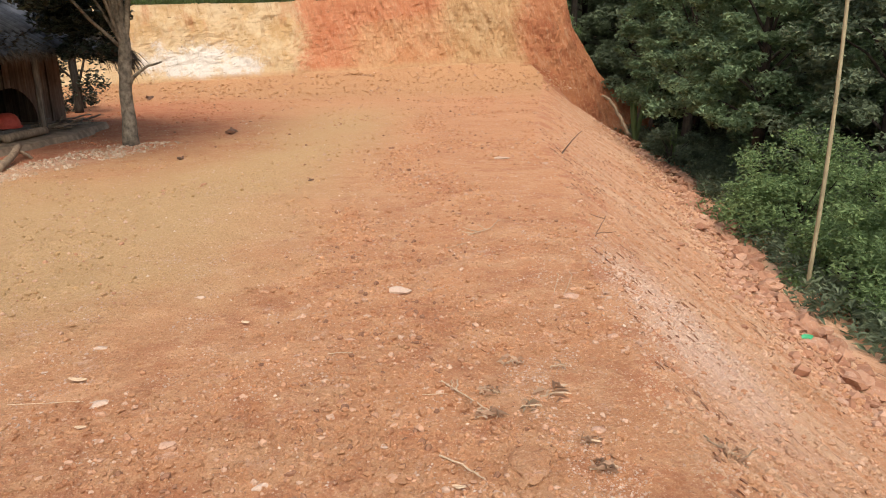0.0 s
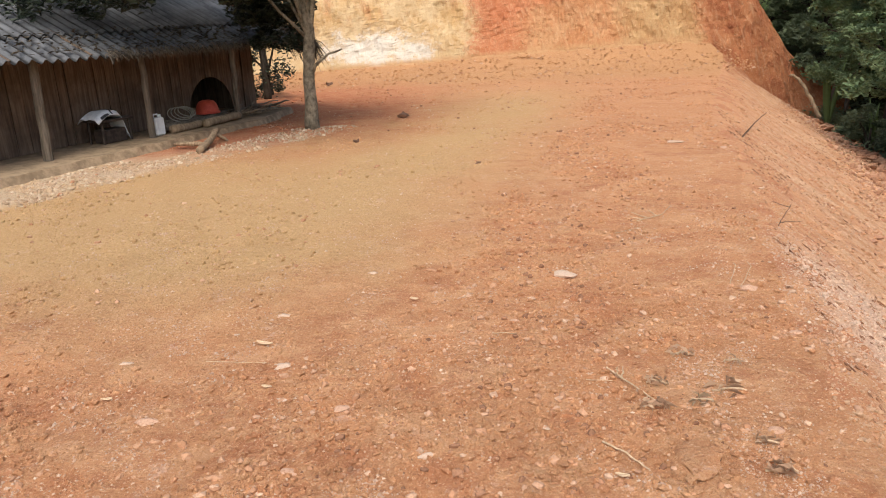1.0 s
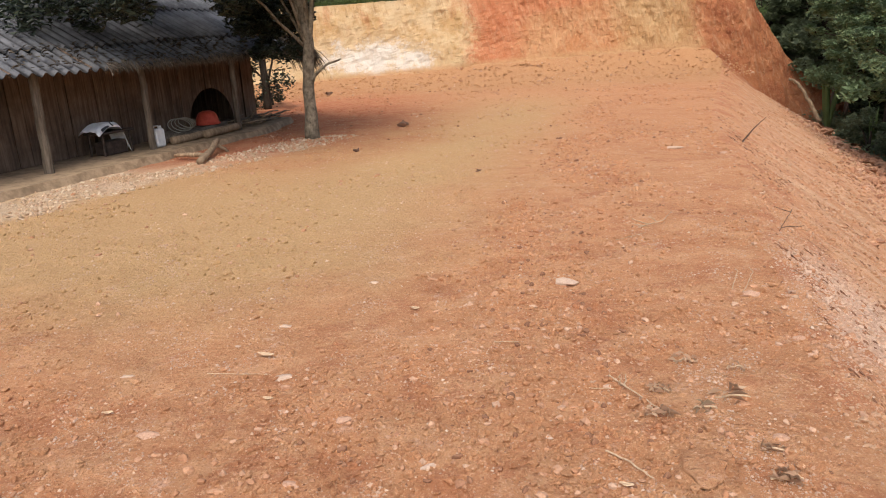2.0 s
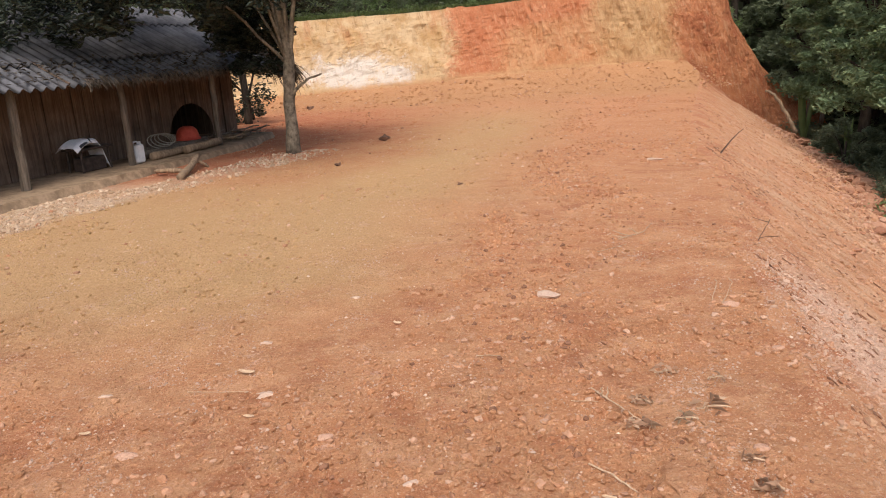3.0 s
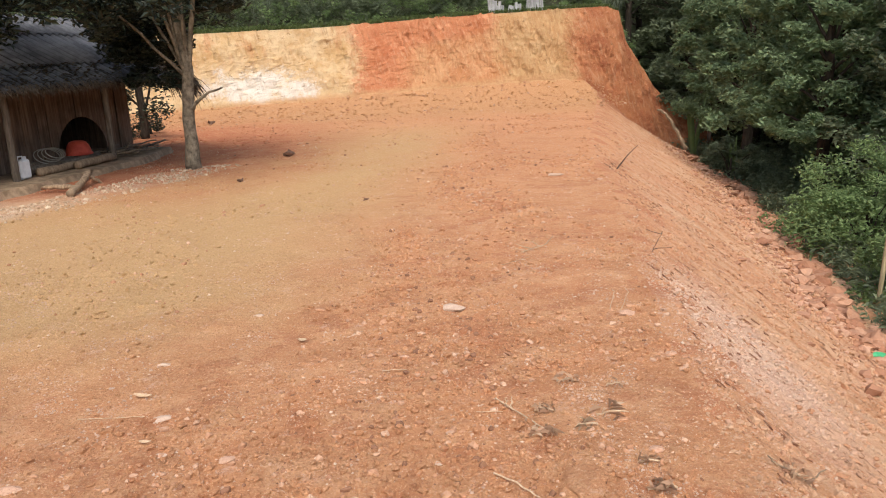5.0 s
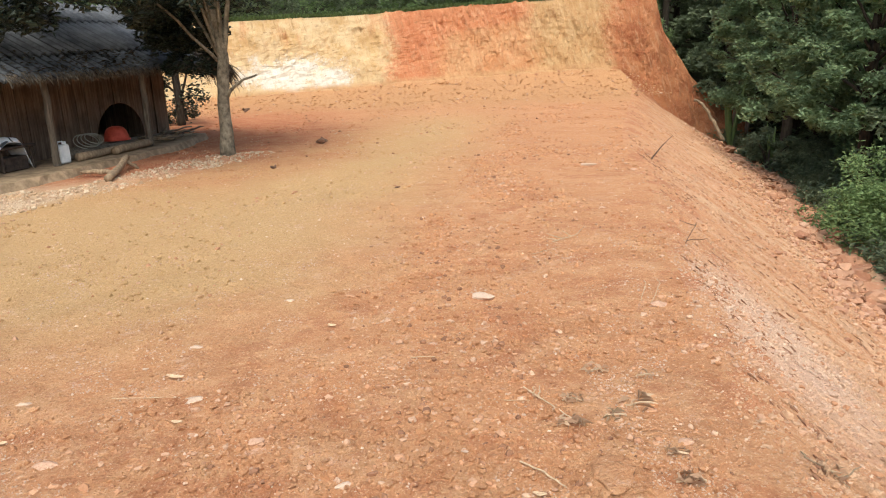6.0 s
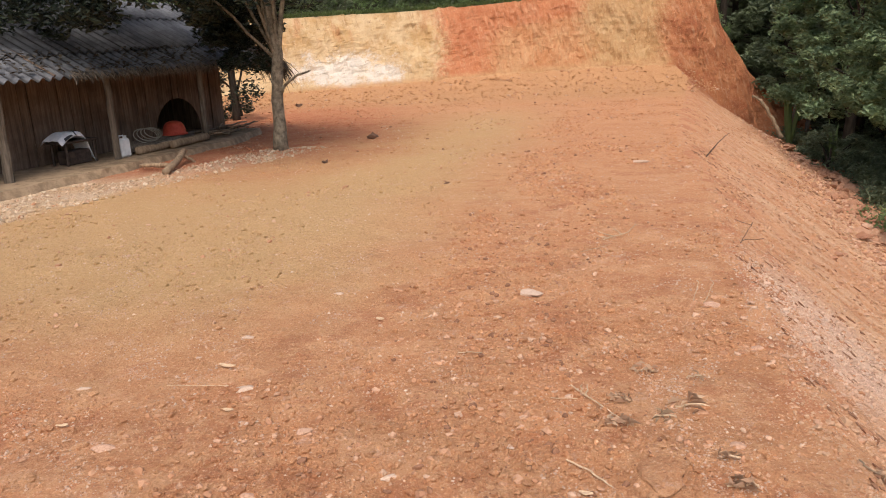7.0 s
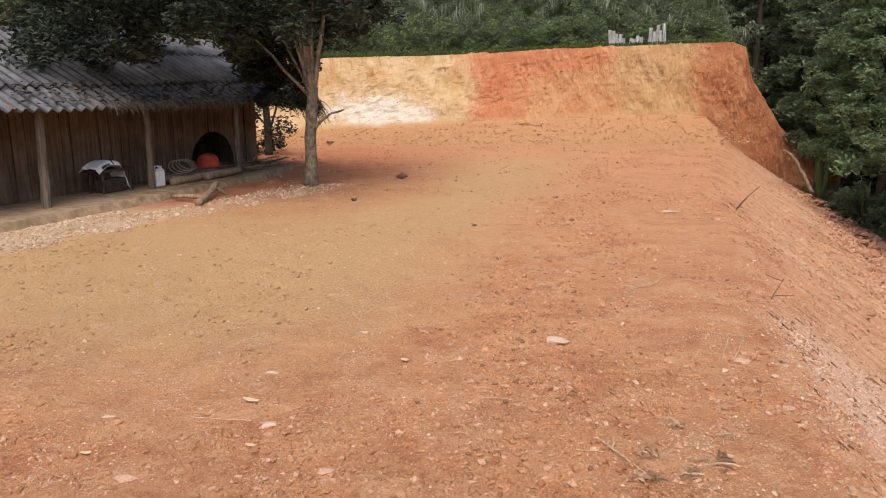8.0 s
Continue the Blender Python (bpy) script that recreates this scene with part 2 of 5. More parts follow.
def mat_forest_floor():
    n = Nodes("forest_floor", 0.95)
    a = n.noise(1.3, 6, 0.7)
    base = n.mix(n.ramp(a, 0.35, 0.6), (0.06, 0.048, 0.03), (0.07, 0.085, 0.038))
    base = n.mix(n.math("MULTIPLY", n.ramp(n.noise(14, 4, 0.7), 0.5, 0.7), 0.5), base, (0.12, 0.09, 0.05))
    return n.done(base, n.bump(n.noise(9, 5, 0.7), 0.8, 0.08))


def mat_rock():
    n = Nodes("broken_rock", 0.9)
    rnd = n.add("ShaderNodeObjectInfo").outputs["Random"]
    base = n.mix(rnd, (0.27, 0.115, 0.060), (0.45, 0.250, 0.150))
    base = n.mix(n.math("MULTIPLY", n.ramp(n.noise(5, 5, 0.7), 0.45, 0.65), 0.6), base, (0.35, 0.165, 0.09))
    base = n.mix(n.math("MULTIPLY", n.ramp(n.noise(24, 4, 0.7), 0.55, 0.7), 0.5), base, (0.52, 0.37, 0.27))
    return n.done(base, n.bump(n.noise(11, 5, 0.7), 0.7, 0.04))


def mat_stone(name, a, b):
    n = Nodes(name, 0.9)
    rnd = n.add("ShaderNodeNewGeometry").outputs["Random Per Island"]
    base = n.mix(n.math("POWER", rnd, 1.8), a, b)
    base = n.mix(n.math("MULTIPLY", n.ramp(n.noise(60, 4, 0.7), 0.45, 0.65), 0.6), base, tuple(0.95 * v for v in a))
    return n.done(base, n.bump(n.noise(40, 4, 0.7), 0.5, 0.012))


def mat_leaf(name, dark, light, rough=0.45, through_light=0.25):
    n = Nodes(name, rough)
    rnd = n.add("ShaderNodeNewGeometry").outputs["Random Per Island"]
    base = n.mix(n.math("POWER", rnd, 1.6), dark, light)
    base = n.mix(n.math("MULTIPLY", n.ramp(n.noise(0.9, 3, 0.6), 0.4, 0.65), 0.5), base, tuple(0.6 * v for v in dark))
    n.done(base)
    n.bsdf.inputs["Specular IOR Level"].default_value = 0.22
    lucent = n.add("ShaderNodeBsdfTranslucent")
    n.put(lucent.inputs["Color"], n.mix(0.5, base, light))
    both = n.add("ShaderNodeMixShader")
    both.inputs[0].default_value = through_light
    n.tree.links.new(n.bsdf.outputs[0], both.inputs[1])
    n.tree.links.new(lucent.outputs[0], both.inputs[2])
    n.tree.links.new(both.outputs[0], n.out.inputs[0])
    return n.mat


def mat_grain(name, dark, light, stretch=(14, 14, 1.2), rough=0.85, local=True, depth=0.012):
    """Wood, bark, straw: a grain along the object's own z axis."""
    n = Nodes(name, rough)
    vec = n.add("ShaderNodeTexCoord").outputs["Object"] if local else n.pos
    grain = n.noise(1.0, 6, 0.7, n.scaled(vec, stretch))
    stain = n.noise(1.6, 4, 0.6)
    rnd = n.add("ShaderNodeObjectInfo").outputs["Random"]
    base = n.mix(n.ramp(grain, 0.3, 0.7), dark, light)
    base = n.mix(n.math("MULTIPLY", n.ramp(stain, 0.45, 0.7), 0.5), base, tuple(0.55 * v for v in dark))
    base = n.mix(n.math("MULTIPLY", rnd, 0.35), base, tuple(0.6 * v for v in dark))
    return n.done(base, n.bump(grain, 0.6, depth))


def mat_roof():
    n = Nodes("fibre_cement_roof", 0.9)
    a = n.noise(2.2, 6, 0.7)
    rnd = n.add("ShaderNodeObjectInfo").outputs["Random"]
    base = n.mix(n.ramp(a, 0.35, 0.65), (0.078, 0.078, 0.082), (0.165, 0.165, 0.170))
    base = n.mix(n.math("MULTIPLY", rnd, 0.4), base, (0.10, 0.10, 0.10))
    base = n.mix(n.math("MULTIPLY", n.ramp(n.noise(9, 5, 0.7), 0.55, 0.72), 0.6), base, (0.045, 0.040, 0.035))
    # the valleys of the corrugation are darker, unevenly
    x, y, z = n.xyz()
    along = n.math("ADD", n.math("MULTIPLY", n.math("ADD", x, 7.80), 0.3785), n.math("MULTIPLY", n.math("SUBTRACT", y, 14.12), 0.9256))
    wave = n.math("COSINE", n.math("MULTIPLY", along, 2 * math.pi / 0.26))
    valley_tone = n.math("MULTIPLY", n.ramp(wave, 0.0, -0.9), n.ramp(n.noise(3, 4, 0.7), 0.30, 0.6, 0.4, 1.0))
    base = n.mix(valley_tone, base, (0.028, 0.025, 0.024))
    return n.done(base, n.bump(n.noise(30, 4, 0.7), 0.3, 0.01))


def mat_plain(name, a, b, scale=12, rough=0.7, depth=0.006):
    n = Nodes(name, rough)
    v = n.noise(scale, 5, 0.65)
    return n.done(n.mix(n.ramp(v, 0.35, 0.65), a, b), n.bump(v, 0.4, depth))


M_PAD, M_SLOPE, M_BANK, M_FLOOR, M_ROCK = mat_pad(), mat_slope(), mat_bank(), mat_forest_floor(), mat_rock()
M_PEBBLE = mat_stone("pebbles", (0.40, 0.195, 0.100), (0.57, 0.375, 0.25))
M_PALESTONE = mat_stone("pale_stone", (0.45, 0.28, 0.185), (0.55, 0.395, 0.285))
M_DAMP = mat_stone("damp_clods", (0.22, 0.105, 0.058), (0.42, 0.21, 0.115))
M_TANSTONE = mat_stone("tan_chippings", (0.38, 0.25, 0.15), (0.62, 0.49, 0.35))
M_FLECK = mat_stone("pale_flecks", (0.48, 0.28, 0.17), (0.62, 0.46, 0.33))
M_DARKCLOD = mat_plain("dark_clod", (0.10, 0.055, 0.035), (0.22, 0.115, 0.07), 9, 0.95, 0.02)
M_REDSTONE = mat_stone("red_stone", (0.33, 0.155, 0.085), (0.52, 0.32, 0.21))
M_EARTHSTONE = mat_stone("earthy_stone", (0.39, 0.170, 0.082), (0.50, 0.275, 0.155))
M_GRASS = mat_leaf("grass_blades", (0.055, 0.085, 0.022), (0.16, 0.19, 0.06), 0.7, 0.2)
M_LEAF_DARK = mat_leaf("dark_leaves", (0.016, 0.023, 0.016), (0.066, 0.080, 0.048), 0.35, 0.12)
M_LEAF_BROAD = mat_leaf("broad_leaves", (0.128, 0.178, 0.090), (0.275, 0.355, 0.175), 0.6, 0.45)
M_LEAF_BUSH = mat_leaf("bush_leaves", (0.130, 0.190, 0.070), (0.29, 0.38, 0.15), 0.6, 0.4)
M_LEAF_FOREST = mat_leaf("forest_leaves", (0.110, 0.135, 0.078), (0.26, 0.30, 0.165), 0.6, 0.4)
M_LEAF_FROND = mat_leaf("frond_leaves", (0.11, 0.135, 0.085), (0.30, 0.33, 0.23), 0.5, 0.3)
M_LEAF_DRY = mat_leaf("dry_leaves", (0.05, 0.038, 0.026), (0.16, 0.125, 0.085), 0.85, 0.1)
M_BARK = mat_grain("grey_brown_bark", (0.100, 0.080, 0.055), (0.36, 0.30, 0.21), (9, 9, 6.5), 0.9, True, 0.02)
M_BARK_DARK = mat_grain("dark_bark", (0.030, 0.022, 0.016), (0.085, 0.065, 0.045), (16, 16, 3), 0.9, True, 0.02)
M_BROWNSTICK = mat_grain("brown_stick", (0.085, 0.048, 0.030), (0.20, 0.125, 0.080), (20, 20, 2))
M_BOARD = mat_grain("weathered_boards", (0.095, 0.062, 0.043), (0.26, 0.178, 0.122), (18, 18, 1.0))
M_POST = mat_grain("grey_post_wood", (0.10, 0.078, 0.056), (0.25, 0.20, 0.15), (20, 20, 1.4))
M_LOG = mat_grain("pale_log_wood", (0.20, 0.135, 0.08), (0.42, 0.30, 0.19), (16, 16, 1.6))
M_TWIG = mat_grain("dry_twig", (0.45, 0.30, 0.175), (0.66, 0.48, 0.31), (30, 30, 6))
M_THATCH = mat_grain("old_thatch", (0.065, 0.050, 0.038), (0.23, 0.185, 0.135), (10, 10, 10), 0.95, False)
M_ROOF = mat_roof()
M_EARTH_STEP = mat_plain("packed_earth", (0.21, 0.145, 0.088), (0.36, 0.255, 0.160), 4, 0.95, 0.03)
M_WHITE = mat_plain("white_plastic", (0.62, 0.62, 0.62), (0.75, 0.75, 0.74), 5, 0.5)
M_CLOTH = mat_plain("white_sack", (0.74, 0.74, 0.76), (0.86, 0.86, 0.86), 14, 0.85)
M_DARKPRINT = mat_plain("dark_print", (0.05, 0.055, 0.06), (0.09, 0.09, 0.10), 9, 0.8)
M_REDCLOTH = mat_plain("red_plastic", (0.42, 0.055, 0.030), (0.55, 0.09, 0.05), 6, 0.6)
M_ROPE = mat_plain("pale_rope", (0.30, 0.26, 0.20), (0.42, 0.38, 0.30), 40, 0.9)
M_DARKSTUFF = mat_plain("dark_stool", (0.035, 0.025, 0.020), (0.075, 0.052, 0.040), 8, 0.8)
M_BAMBOO = mat_grain("pale_bamboo", (0.30, 0.24, 0.13), (0.46, 0.38, 0.22), (20, 20, 1.0), 0.6)
M_PALEWOOD = mat_grain("bleached_boards", (0.22, 0.215, 0.20), (0.50, 0.49, 0.47), (20, 20, 1.2))
M_GREENBIT = mat_plain("green_plastic", (0.05, 0.30, 0.12), (0.09, 0.42, 0.18), 9, 0.5)
M_SPEAR = mat_leaf("spear_leaf", (0.16, 0.22, 0.08), (0.28, 0.36, 0.14), 0.5, 0.3)


# ---- mesh helpers ----
def mesh_object(name, verts, faces, mats, parent=None, smooth=False, index=None):
    me = bpy.data.meshes.new(name)
    verts = np.asarray(verts, dtype=np.float32).reshape(-1, 3)
    faces = np.asarray(faces, dtype=np.int32)
    k = faces.shape[1]
    me.vertices.add(len(verts))
    me.vertices.foreach_set("co", verts.ravel())
    me.loops.add(faces.size)
    me.loops.foreach_set("vertex_index", faces.ravel())
    me.polygons.add(len(faces))
    me.polygons.foreach_set("loop_start", np.arange(0, faces.size, k, dtype=np.int32))
    me.polygons.foreach_set("loop_total", np.full(len(faces), k, dtype=np.int32))
    for m in mats if isinstance(mats, (list, tuple)) else [mats]:
        me.materials.append(m)
    if index is not None:
        me.polygons.foreach_set("material_index", np.asarray(index, dtype=np.int32))
    me.polygons.foreach_set("use_smooth", np.full(len(faces), smooth, dtype=bool))
    me.update(calc_edges=True)
    me.validate()
    ob = new(name, me)
    if parent:
        ob.parent = parent
    return ob


def part(name, bm, material, parent=None, label="", smooth=False):
    me = bpy.data.meshes.new(name)
    bmesh.ops.recalc_face_normals(bm, faces=bm.faces)
    bm.to_mesh(me)
    bm.free()
    me.materials.append(material)
    if smooth:
        me.polygons.foreach_set("use_smooth", np.full(len(me.polygons), True, dtype=bool))
    ob = new(name, me)
    if parent:
        ob.parent = parent
    return tagged(ob, label) if label else ob


def empty(name, m=None):
    ob = new(name)
    if m is not None:
        ob.matrix_world = m
    return ob


def tube_data(points, radii, sides=8, wob=0.0, seed=0, caps=True):
    """Vertices and quads of a round, tapering limb along points."""
    rng = random.Random(seed)
    pts = [Vector(p) for p in points]
    verts, faces = [], []
    side = None
    for i, p in enumerate(pts):
        d = (pts[min(i + 1, len(pts) - 1)] - pts[max(i - 1, 0)]).normalized()
        ref = side if side is not None else (Vector((1, 0, 0)) if abs(d.x) < 0.8 else Vector((0, 1, 0)))
        a = (ref - d * ref.dot(d)).normalized()
        b = d.cross(a)
        side = a
        for k in range(sides):
            w = 2 * math.pi * k / sides
            r = radii[i] * (1 + wob * (rng.random() - 0.5))
            verts.append(p + (a * math.cos(w) + b * math.sin(w)) * r)
    for i in range(len(pts) - 1):
        for k in range(sides):
            k2 = (k + 1) % sides
            faces.append((i * sides + k, i * sides + k2, (i + 1) * sides + k2, (i + 1) * sides + k))
    if caps:
        for i, flip in ((0, True), (len(pts) - 1, False)):
            c = len(verts)
            verts.append(pts[i])
            for k in range(sides):
                k2 = (k + 1) % sides
                q = (i * sides + k, i * sides + k2, c, c)
                faces.append(q if not flip else (q[1], q[0], c, c))
    return verts, faces


def bm_tube(bm, points, radii, sides=8, wob=0.0, seed=0):
    verts, faces = tube_data(points, radii, sides, wob, seed)
    vs = [bm.verts.new(v) for v in verts]
    for f in faces:
        ids = list(dict.fromkeys(f))
        bm.faces.new([vs[i] for i in ids])
    return bm


def bent(points, n=6, wob=0.05, seed=0):
    """A wavering line with n steps through the given points."""
    rng = random.Random(seed)
    pts = [Vector(p) for p in points]
    out = []
    for a, b in zip(pts[:-1], pts[1:]):
        for i in range(n):
            out.append(a.lerp(b, i / n) + Vector([(rng.random() - 0.5) * wob for _ in range(3)]) * (1 if i else 0.3))
    out.append(pts[-1])
    return out


def bm_box(bm, size, at=(0, 0, 0), bevel=0.0, turn=None):
    m = Matrix.Translation(at) @ (turn or Matrix.Identity(4)) @ Matrix.Diagonal((*size, 1))
    made = bmesh.ops.create_cube(bm, size=1.0, matrix=m)
    if bevel:
        edges = list({e for v in made["verts"] for e in v.link_edges})
        bmesh.ops.bevel(bm, geom=edges, offset=bevel, segments=1, affect="EDGES")
    return bm


def leaf_arrays(centres, size, rng, aspect=0.42, droop=0.2, up=0.75, fold=0.12, heading=None):
    """Pointed, folded leaves at the given centres: vertices and triangles."""
    n = len(centres)
    ang = rng.uniform(0, 2 * np.pi, n) if heading is None else heading
    d = np.stack([np.cos(ang), np.sin(ang), rng.normal(-droop, 0.35, n)], 1)
    d /= np.linalg.norm(d, axis=1)[:, None]
    nor = rng.normal(0, 1, (n, 3)) * (1 - up)
    nor[:, 2] += up
    s = np.cross(d, nor)
    s /= np.linalg.norm(s, axis=1)[:, None] + 1e-9
    nor = np.cross(s, d)
    L = size * rng.uniform(0.6, 1.3, n)[:, None]
    W = L * aspect
    base, tip = centres - d * L * 0.5, centres + d * L * 0.5 - nor * L * 0.08
    mid = centres - d * L * 0.02
    v = np.stack([base, mid + s * W * 0.5 + nor * L * fold, tip, mid - s * W * 0.5 + nor * L * fold], 1).reshape(-1, 3)
    i = np.arange(n)[:, None] * 4
    f = np.concatenate([i + [0, 1, 2], i + [0, 2, 3]], 1).reshape(-1, 3)
    return v, f


def clump_points(rng, centres, radii, per, flat=0.7):
    """Leaf places in uneven clumps, thicker near each clump's skin."""
    out = []
    for c, r in zip(centres, radii):
        n = max(int(per * rng.uniform(0.6, 1.3)), 3)
        d = rng.normal(0, 1, (n, 3))
        d /= np.linalg.norm(d, axis=1)[:, None]
        rad = r * rng.uniform(0.25, 1.0, n)[:, None] ** 0.6
        out.append(np.asarray(c) + d * rad * np.array([1, 1, flat]))
    return np.concatenate(out)


# ---- the ground ----
def curve(v, knots):
    return float(np.interp(v, [k[0] for k in knots], [k[1] for k in knots]))


EDGE = [(-40, -0.4), (-6, 1.4), (2.9, 2.25), (5.6, 2.88), (7.4, 3.45), (11.5, 4.8), (17.9, 6.55), (28.2, 10.6), (34.2, 12.9), (400, 12.9)]
TOE = [(-40, 6.2), (2, 7.3), (7.6, 8.3), (8.6, 8.6), (10.8, 9.3), (14.2, 10.75), (24.2, 14.5), (34.7, 17.4), (400, 17.4)]
CREST = [(-60, 3.5), (-8, 3.72), (-1, 3.84), (2, 3.94), (5, 4.12), (8.5, 4.25), (13, 4.42), (14.6, 4.45), (15.2, 4.2), (15.6, 2.75), (17.3, 0.3), (18.6, -1.1), (22, -2.2), (60, -1.0)]
FOOT = [(-60, 0.2), (-6, 0.28), (0, 0.55), (5, 0.85), (10, 1.0), (13, 0.9)]
FOOT_V, CREST_V, RISE_V, TOE_Z = 36.0, 37.4, 29.5, -2.7


def edge_u(v):
    return curve(v, EDGE) + 0.10 * noise.noise((v * 0.7, 3.1, 0)) + 0.05 * noise.noise((v * 2.3, 1.1, 0))


def toe_u(v):
    return curve(v, TOE) + 0.25 * noise.noise((v * 0.5, 7.7, 0))


def pad_z(u, v):
    p = Vector((u, v, 0))
    z = 0.05 * noise.noise(p * 0.35) + 0.014 * noise.noise(p * 1.6) + (0.010 if v < 12 else 0.010 * max(0.15, 1 - (v - 12) / 6)) * noise.noise(p * 4.5)
    if v < 16:
        lump = max(0.0, noise.noise(p * 3.1 + Vector((9, 4, 0)))) * 0.5 + 0.5
        z += lump * (0.013 * noise.noise(p * 9) + 0.009 * noise.noise(p * 17))
    return z


def slope_z(s, u, v):
    """Height on the fill slope, s from 0 at the yard's edge to 1 at its toe."""
    lip = 0.06
    d = s * s / (2 * lip) if s < lip else s - lip / 2
    d /= 1 - lip / 2
    q = Vector((u * 0.39 - v * 0.92, (u * 0.92 + v * 0.39) * 5, 0))
    return pad_z(u, v) + TOE_Z * d + (0.06 * noise.noise(q * 0.4) + 0.035 * noise.noise(q * 1.1) + 0.02 * noise.noise(q * 2.3)) * min(1, s * 5)


def low_z(u, v):
    """The low ground beyond the toe, which falls a little and then climbs the wooded side of the valley."""
    c = u - curve(v, TOE)
    rise = max(0, c - 12) * 0.45
    return TOE_Z - 0.12 * min(c, 8) + min(rise, 45) + 0.12 * noise.noise((u * 0.4, v * 0.4, 5))


def surface_z(u, v):
    """Height of the open ground before the cut bank."""
    e, t = edge_u(v), toe_u(v)
    if u <= e:
        return pad_z(u, v)
    if u < t:
        return slope_z((u - e) / (t - e), u, v)
    return low_z(u, v)


def hill_z(u, v):
    d = max(v - CREST_V, 0)
    top = curve(u, CREST)
    return top + min(0.10 * d + 0.016 * d * d, 60) + 0.10 * noise.noise((u * 0.5, v * 0.5, 2)) * min(1, d)


def spread(*spans):
    out = []
    for a, b, step in spans:
        n = max(1, round(abs(b - a) / step))
        out += [a + (b - a) * i / n for i in range(n)]
    return out


def build_ground():
    left = [-600, -350, -200, -120, -80, -60, -50] + spread((-42, -20, 1.0), (-20, -9, 0.18), (-9, -0.6, 0.06), (-0.6, 0, 0.05)) + [0]
    mid = [i / 80 for i in range(1, 81)]
    right = spread((0.2, 3, 0.25), (3, 12, 0.8), (12, 60, 4)) + [60, 90, 140, 220, 350, 600]
    rows = [-500, -250, -120, -60, -30, -15] + spread((-8, 1.5, 0.4), (1.5, 9, 0.055), (9, 15, 0.10), (15, 33.3, 0.20))
    talus = spread((33.3, FOOT_V, 0.2))
    face = [i / 56 for i in range(0, 57)]
    back = spread((0.15, 3, 0.25), (3, 12, 0.8), (12, 60, 4)) + [60, 100, 180, 320, 600]
    n0, n1 = len(left), len(left) + len(mid)
    ncol = n1 + len(right)
    grid = []

    def col(j, v):
        if j < n0:
            return edge_u(v) + left[j], -1
        if j < n1:
            e, t = edge_u(v), toe_u(v)
            s = mid[j - n0]
            return e + (t - e) * s, s
        return toe_u(v) + right[j - n1], 2

    def open_z(u, s, v):
        return pad_z(u, v) if s < 0 else slope_z(s, u, v) if s <= 1 else low_z(u, v)

    def foot(u, s, v):
        k = min(max((v - RISE_V) / (FOOT_V - RISE_V), 0), 1)
        fall = 1.0 if s < 0 else max(0.0, 1 - s * 3) if s <= 1 else 0.0
        rough = 0.10 * noise.noise((u * 1.4, v * 1.4, 9)) * k
        return open_z(u, s, v) + (curve(u, FOOT) * k ** 2.4 + rough) * fall

    for v in rows:
        grid.append([(u, v, foot(u, s, v)) for u, s in (col(j, v) for j in range(ncol))])
    n_open = len(grid)
    for v in talus:
        grid.append([(u, v, foot(u, s, v)) for u, s in (col(j, v) for j in range(ncol))])
    n_talus = len(grid)
    for q in face:
        line = []
        for j in range(ncol):
            u, s = col(j, FOOT_V)
            z0, z1 = foot(u, s, FOOT_V), curve(u, CREST) + 0.14 * noise.noise((u * 0.8, 0, 4)) + 0.09 * noise.noise((u * 3, 0, 4)) + 0.06 * noise.noise((u * 8, 0, 4))
            if s > 1:
                z1 = max(z1, z0)
            z = z0 + (z1 - z0) * q
            p = Vector((u * 0.55 + z * 0.30, 0, z * 0.5))
            cut = 0.22 * noise.noise(p * 1.1) + 0.12 * noise.noise(Vector((u * 2.8 + z * 1.2, 3, z * 0.9))) + 0.03 * noise.noise((u * 1.6, z * 5, 8)) + 0.07 * noise.noise((u * 5 + z, z * 2.2, 5)) + 0.05 * noise.noise((u * 10, z * 5, 5)) + 0.018 * noise.noise((u * 4, z * 11, 3)) + 0.025 * noise.noise((u * 16, z * 16, 7))
            v = FOOT_V + (CREST_V - FOOT_V) * q + cut * min(1, 5 * q * (1 - q) + 0.15)
            line.append((u, v, z))
        grid.append(line)
    n_face = len(grid)
    for d in back:
        v = CREST_V + d
        line = []
        for j in range(ncol):
            u, s = col(j, FOOT_V)
            z = hill_z(u, v)
            if s > 1:
                z = max(z, low_z(u, v))
            line.append((u, v, z))
        grid.append(line)
    verts = np.array(grid).reshape(-1, 3)
    nrow = len(grid)

    def quads(r0, r1, c0, c1):
        a = (np.arange(r0, r1)[:, None] * ncol + np.arange(c0, c1)[None, :]).ravel()
        return np.stack([a, a + 1, a + ncol + 1, a + ncol], 1)

    def piece(name, faces, mats, index=None):
        ids, inv = np.unique(faces, return_inverse=True)
        return mesh_object(name, verts[ids], inv.reshape(faces.shape), mats, smooth=name != "embankment", index=index)

    yard = quads(0, n_talus - 1, 0, n0 - 1)
    woods = np.concatenate([quads(0, n_open - 1, n1 + 5, ncol - 1), quads(n_open - 1, nrow - 1, n1 + 10, ncol - 1), quads(n_face, nrow - 1, 0, n1 + 10)])
    allf = np.concatenate([yard, woods])
    g = piece("ground", allf, [M_PAD, M_FLOOR], np.r_[np.zeros(len(yard)), np.ones(len(woods))])
    tagged(g, "bare levelled yard of dry orange and tan earth", "ground", kind="structure")
    sf = quads(0, n_open - 1, n0 - 1, n1 + 5)
    s = piece("fill_slope", sf, M_SLOPE)
    run = np.clip((sf % ncol) - (n0 - 1), 0, len(mid)) / len(mid)
    across = s.data.uv_layers.new(name="across")
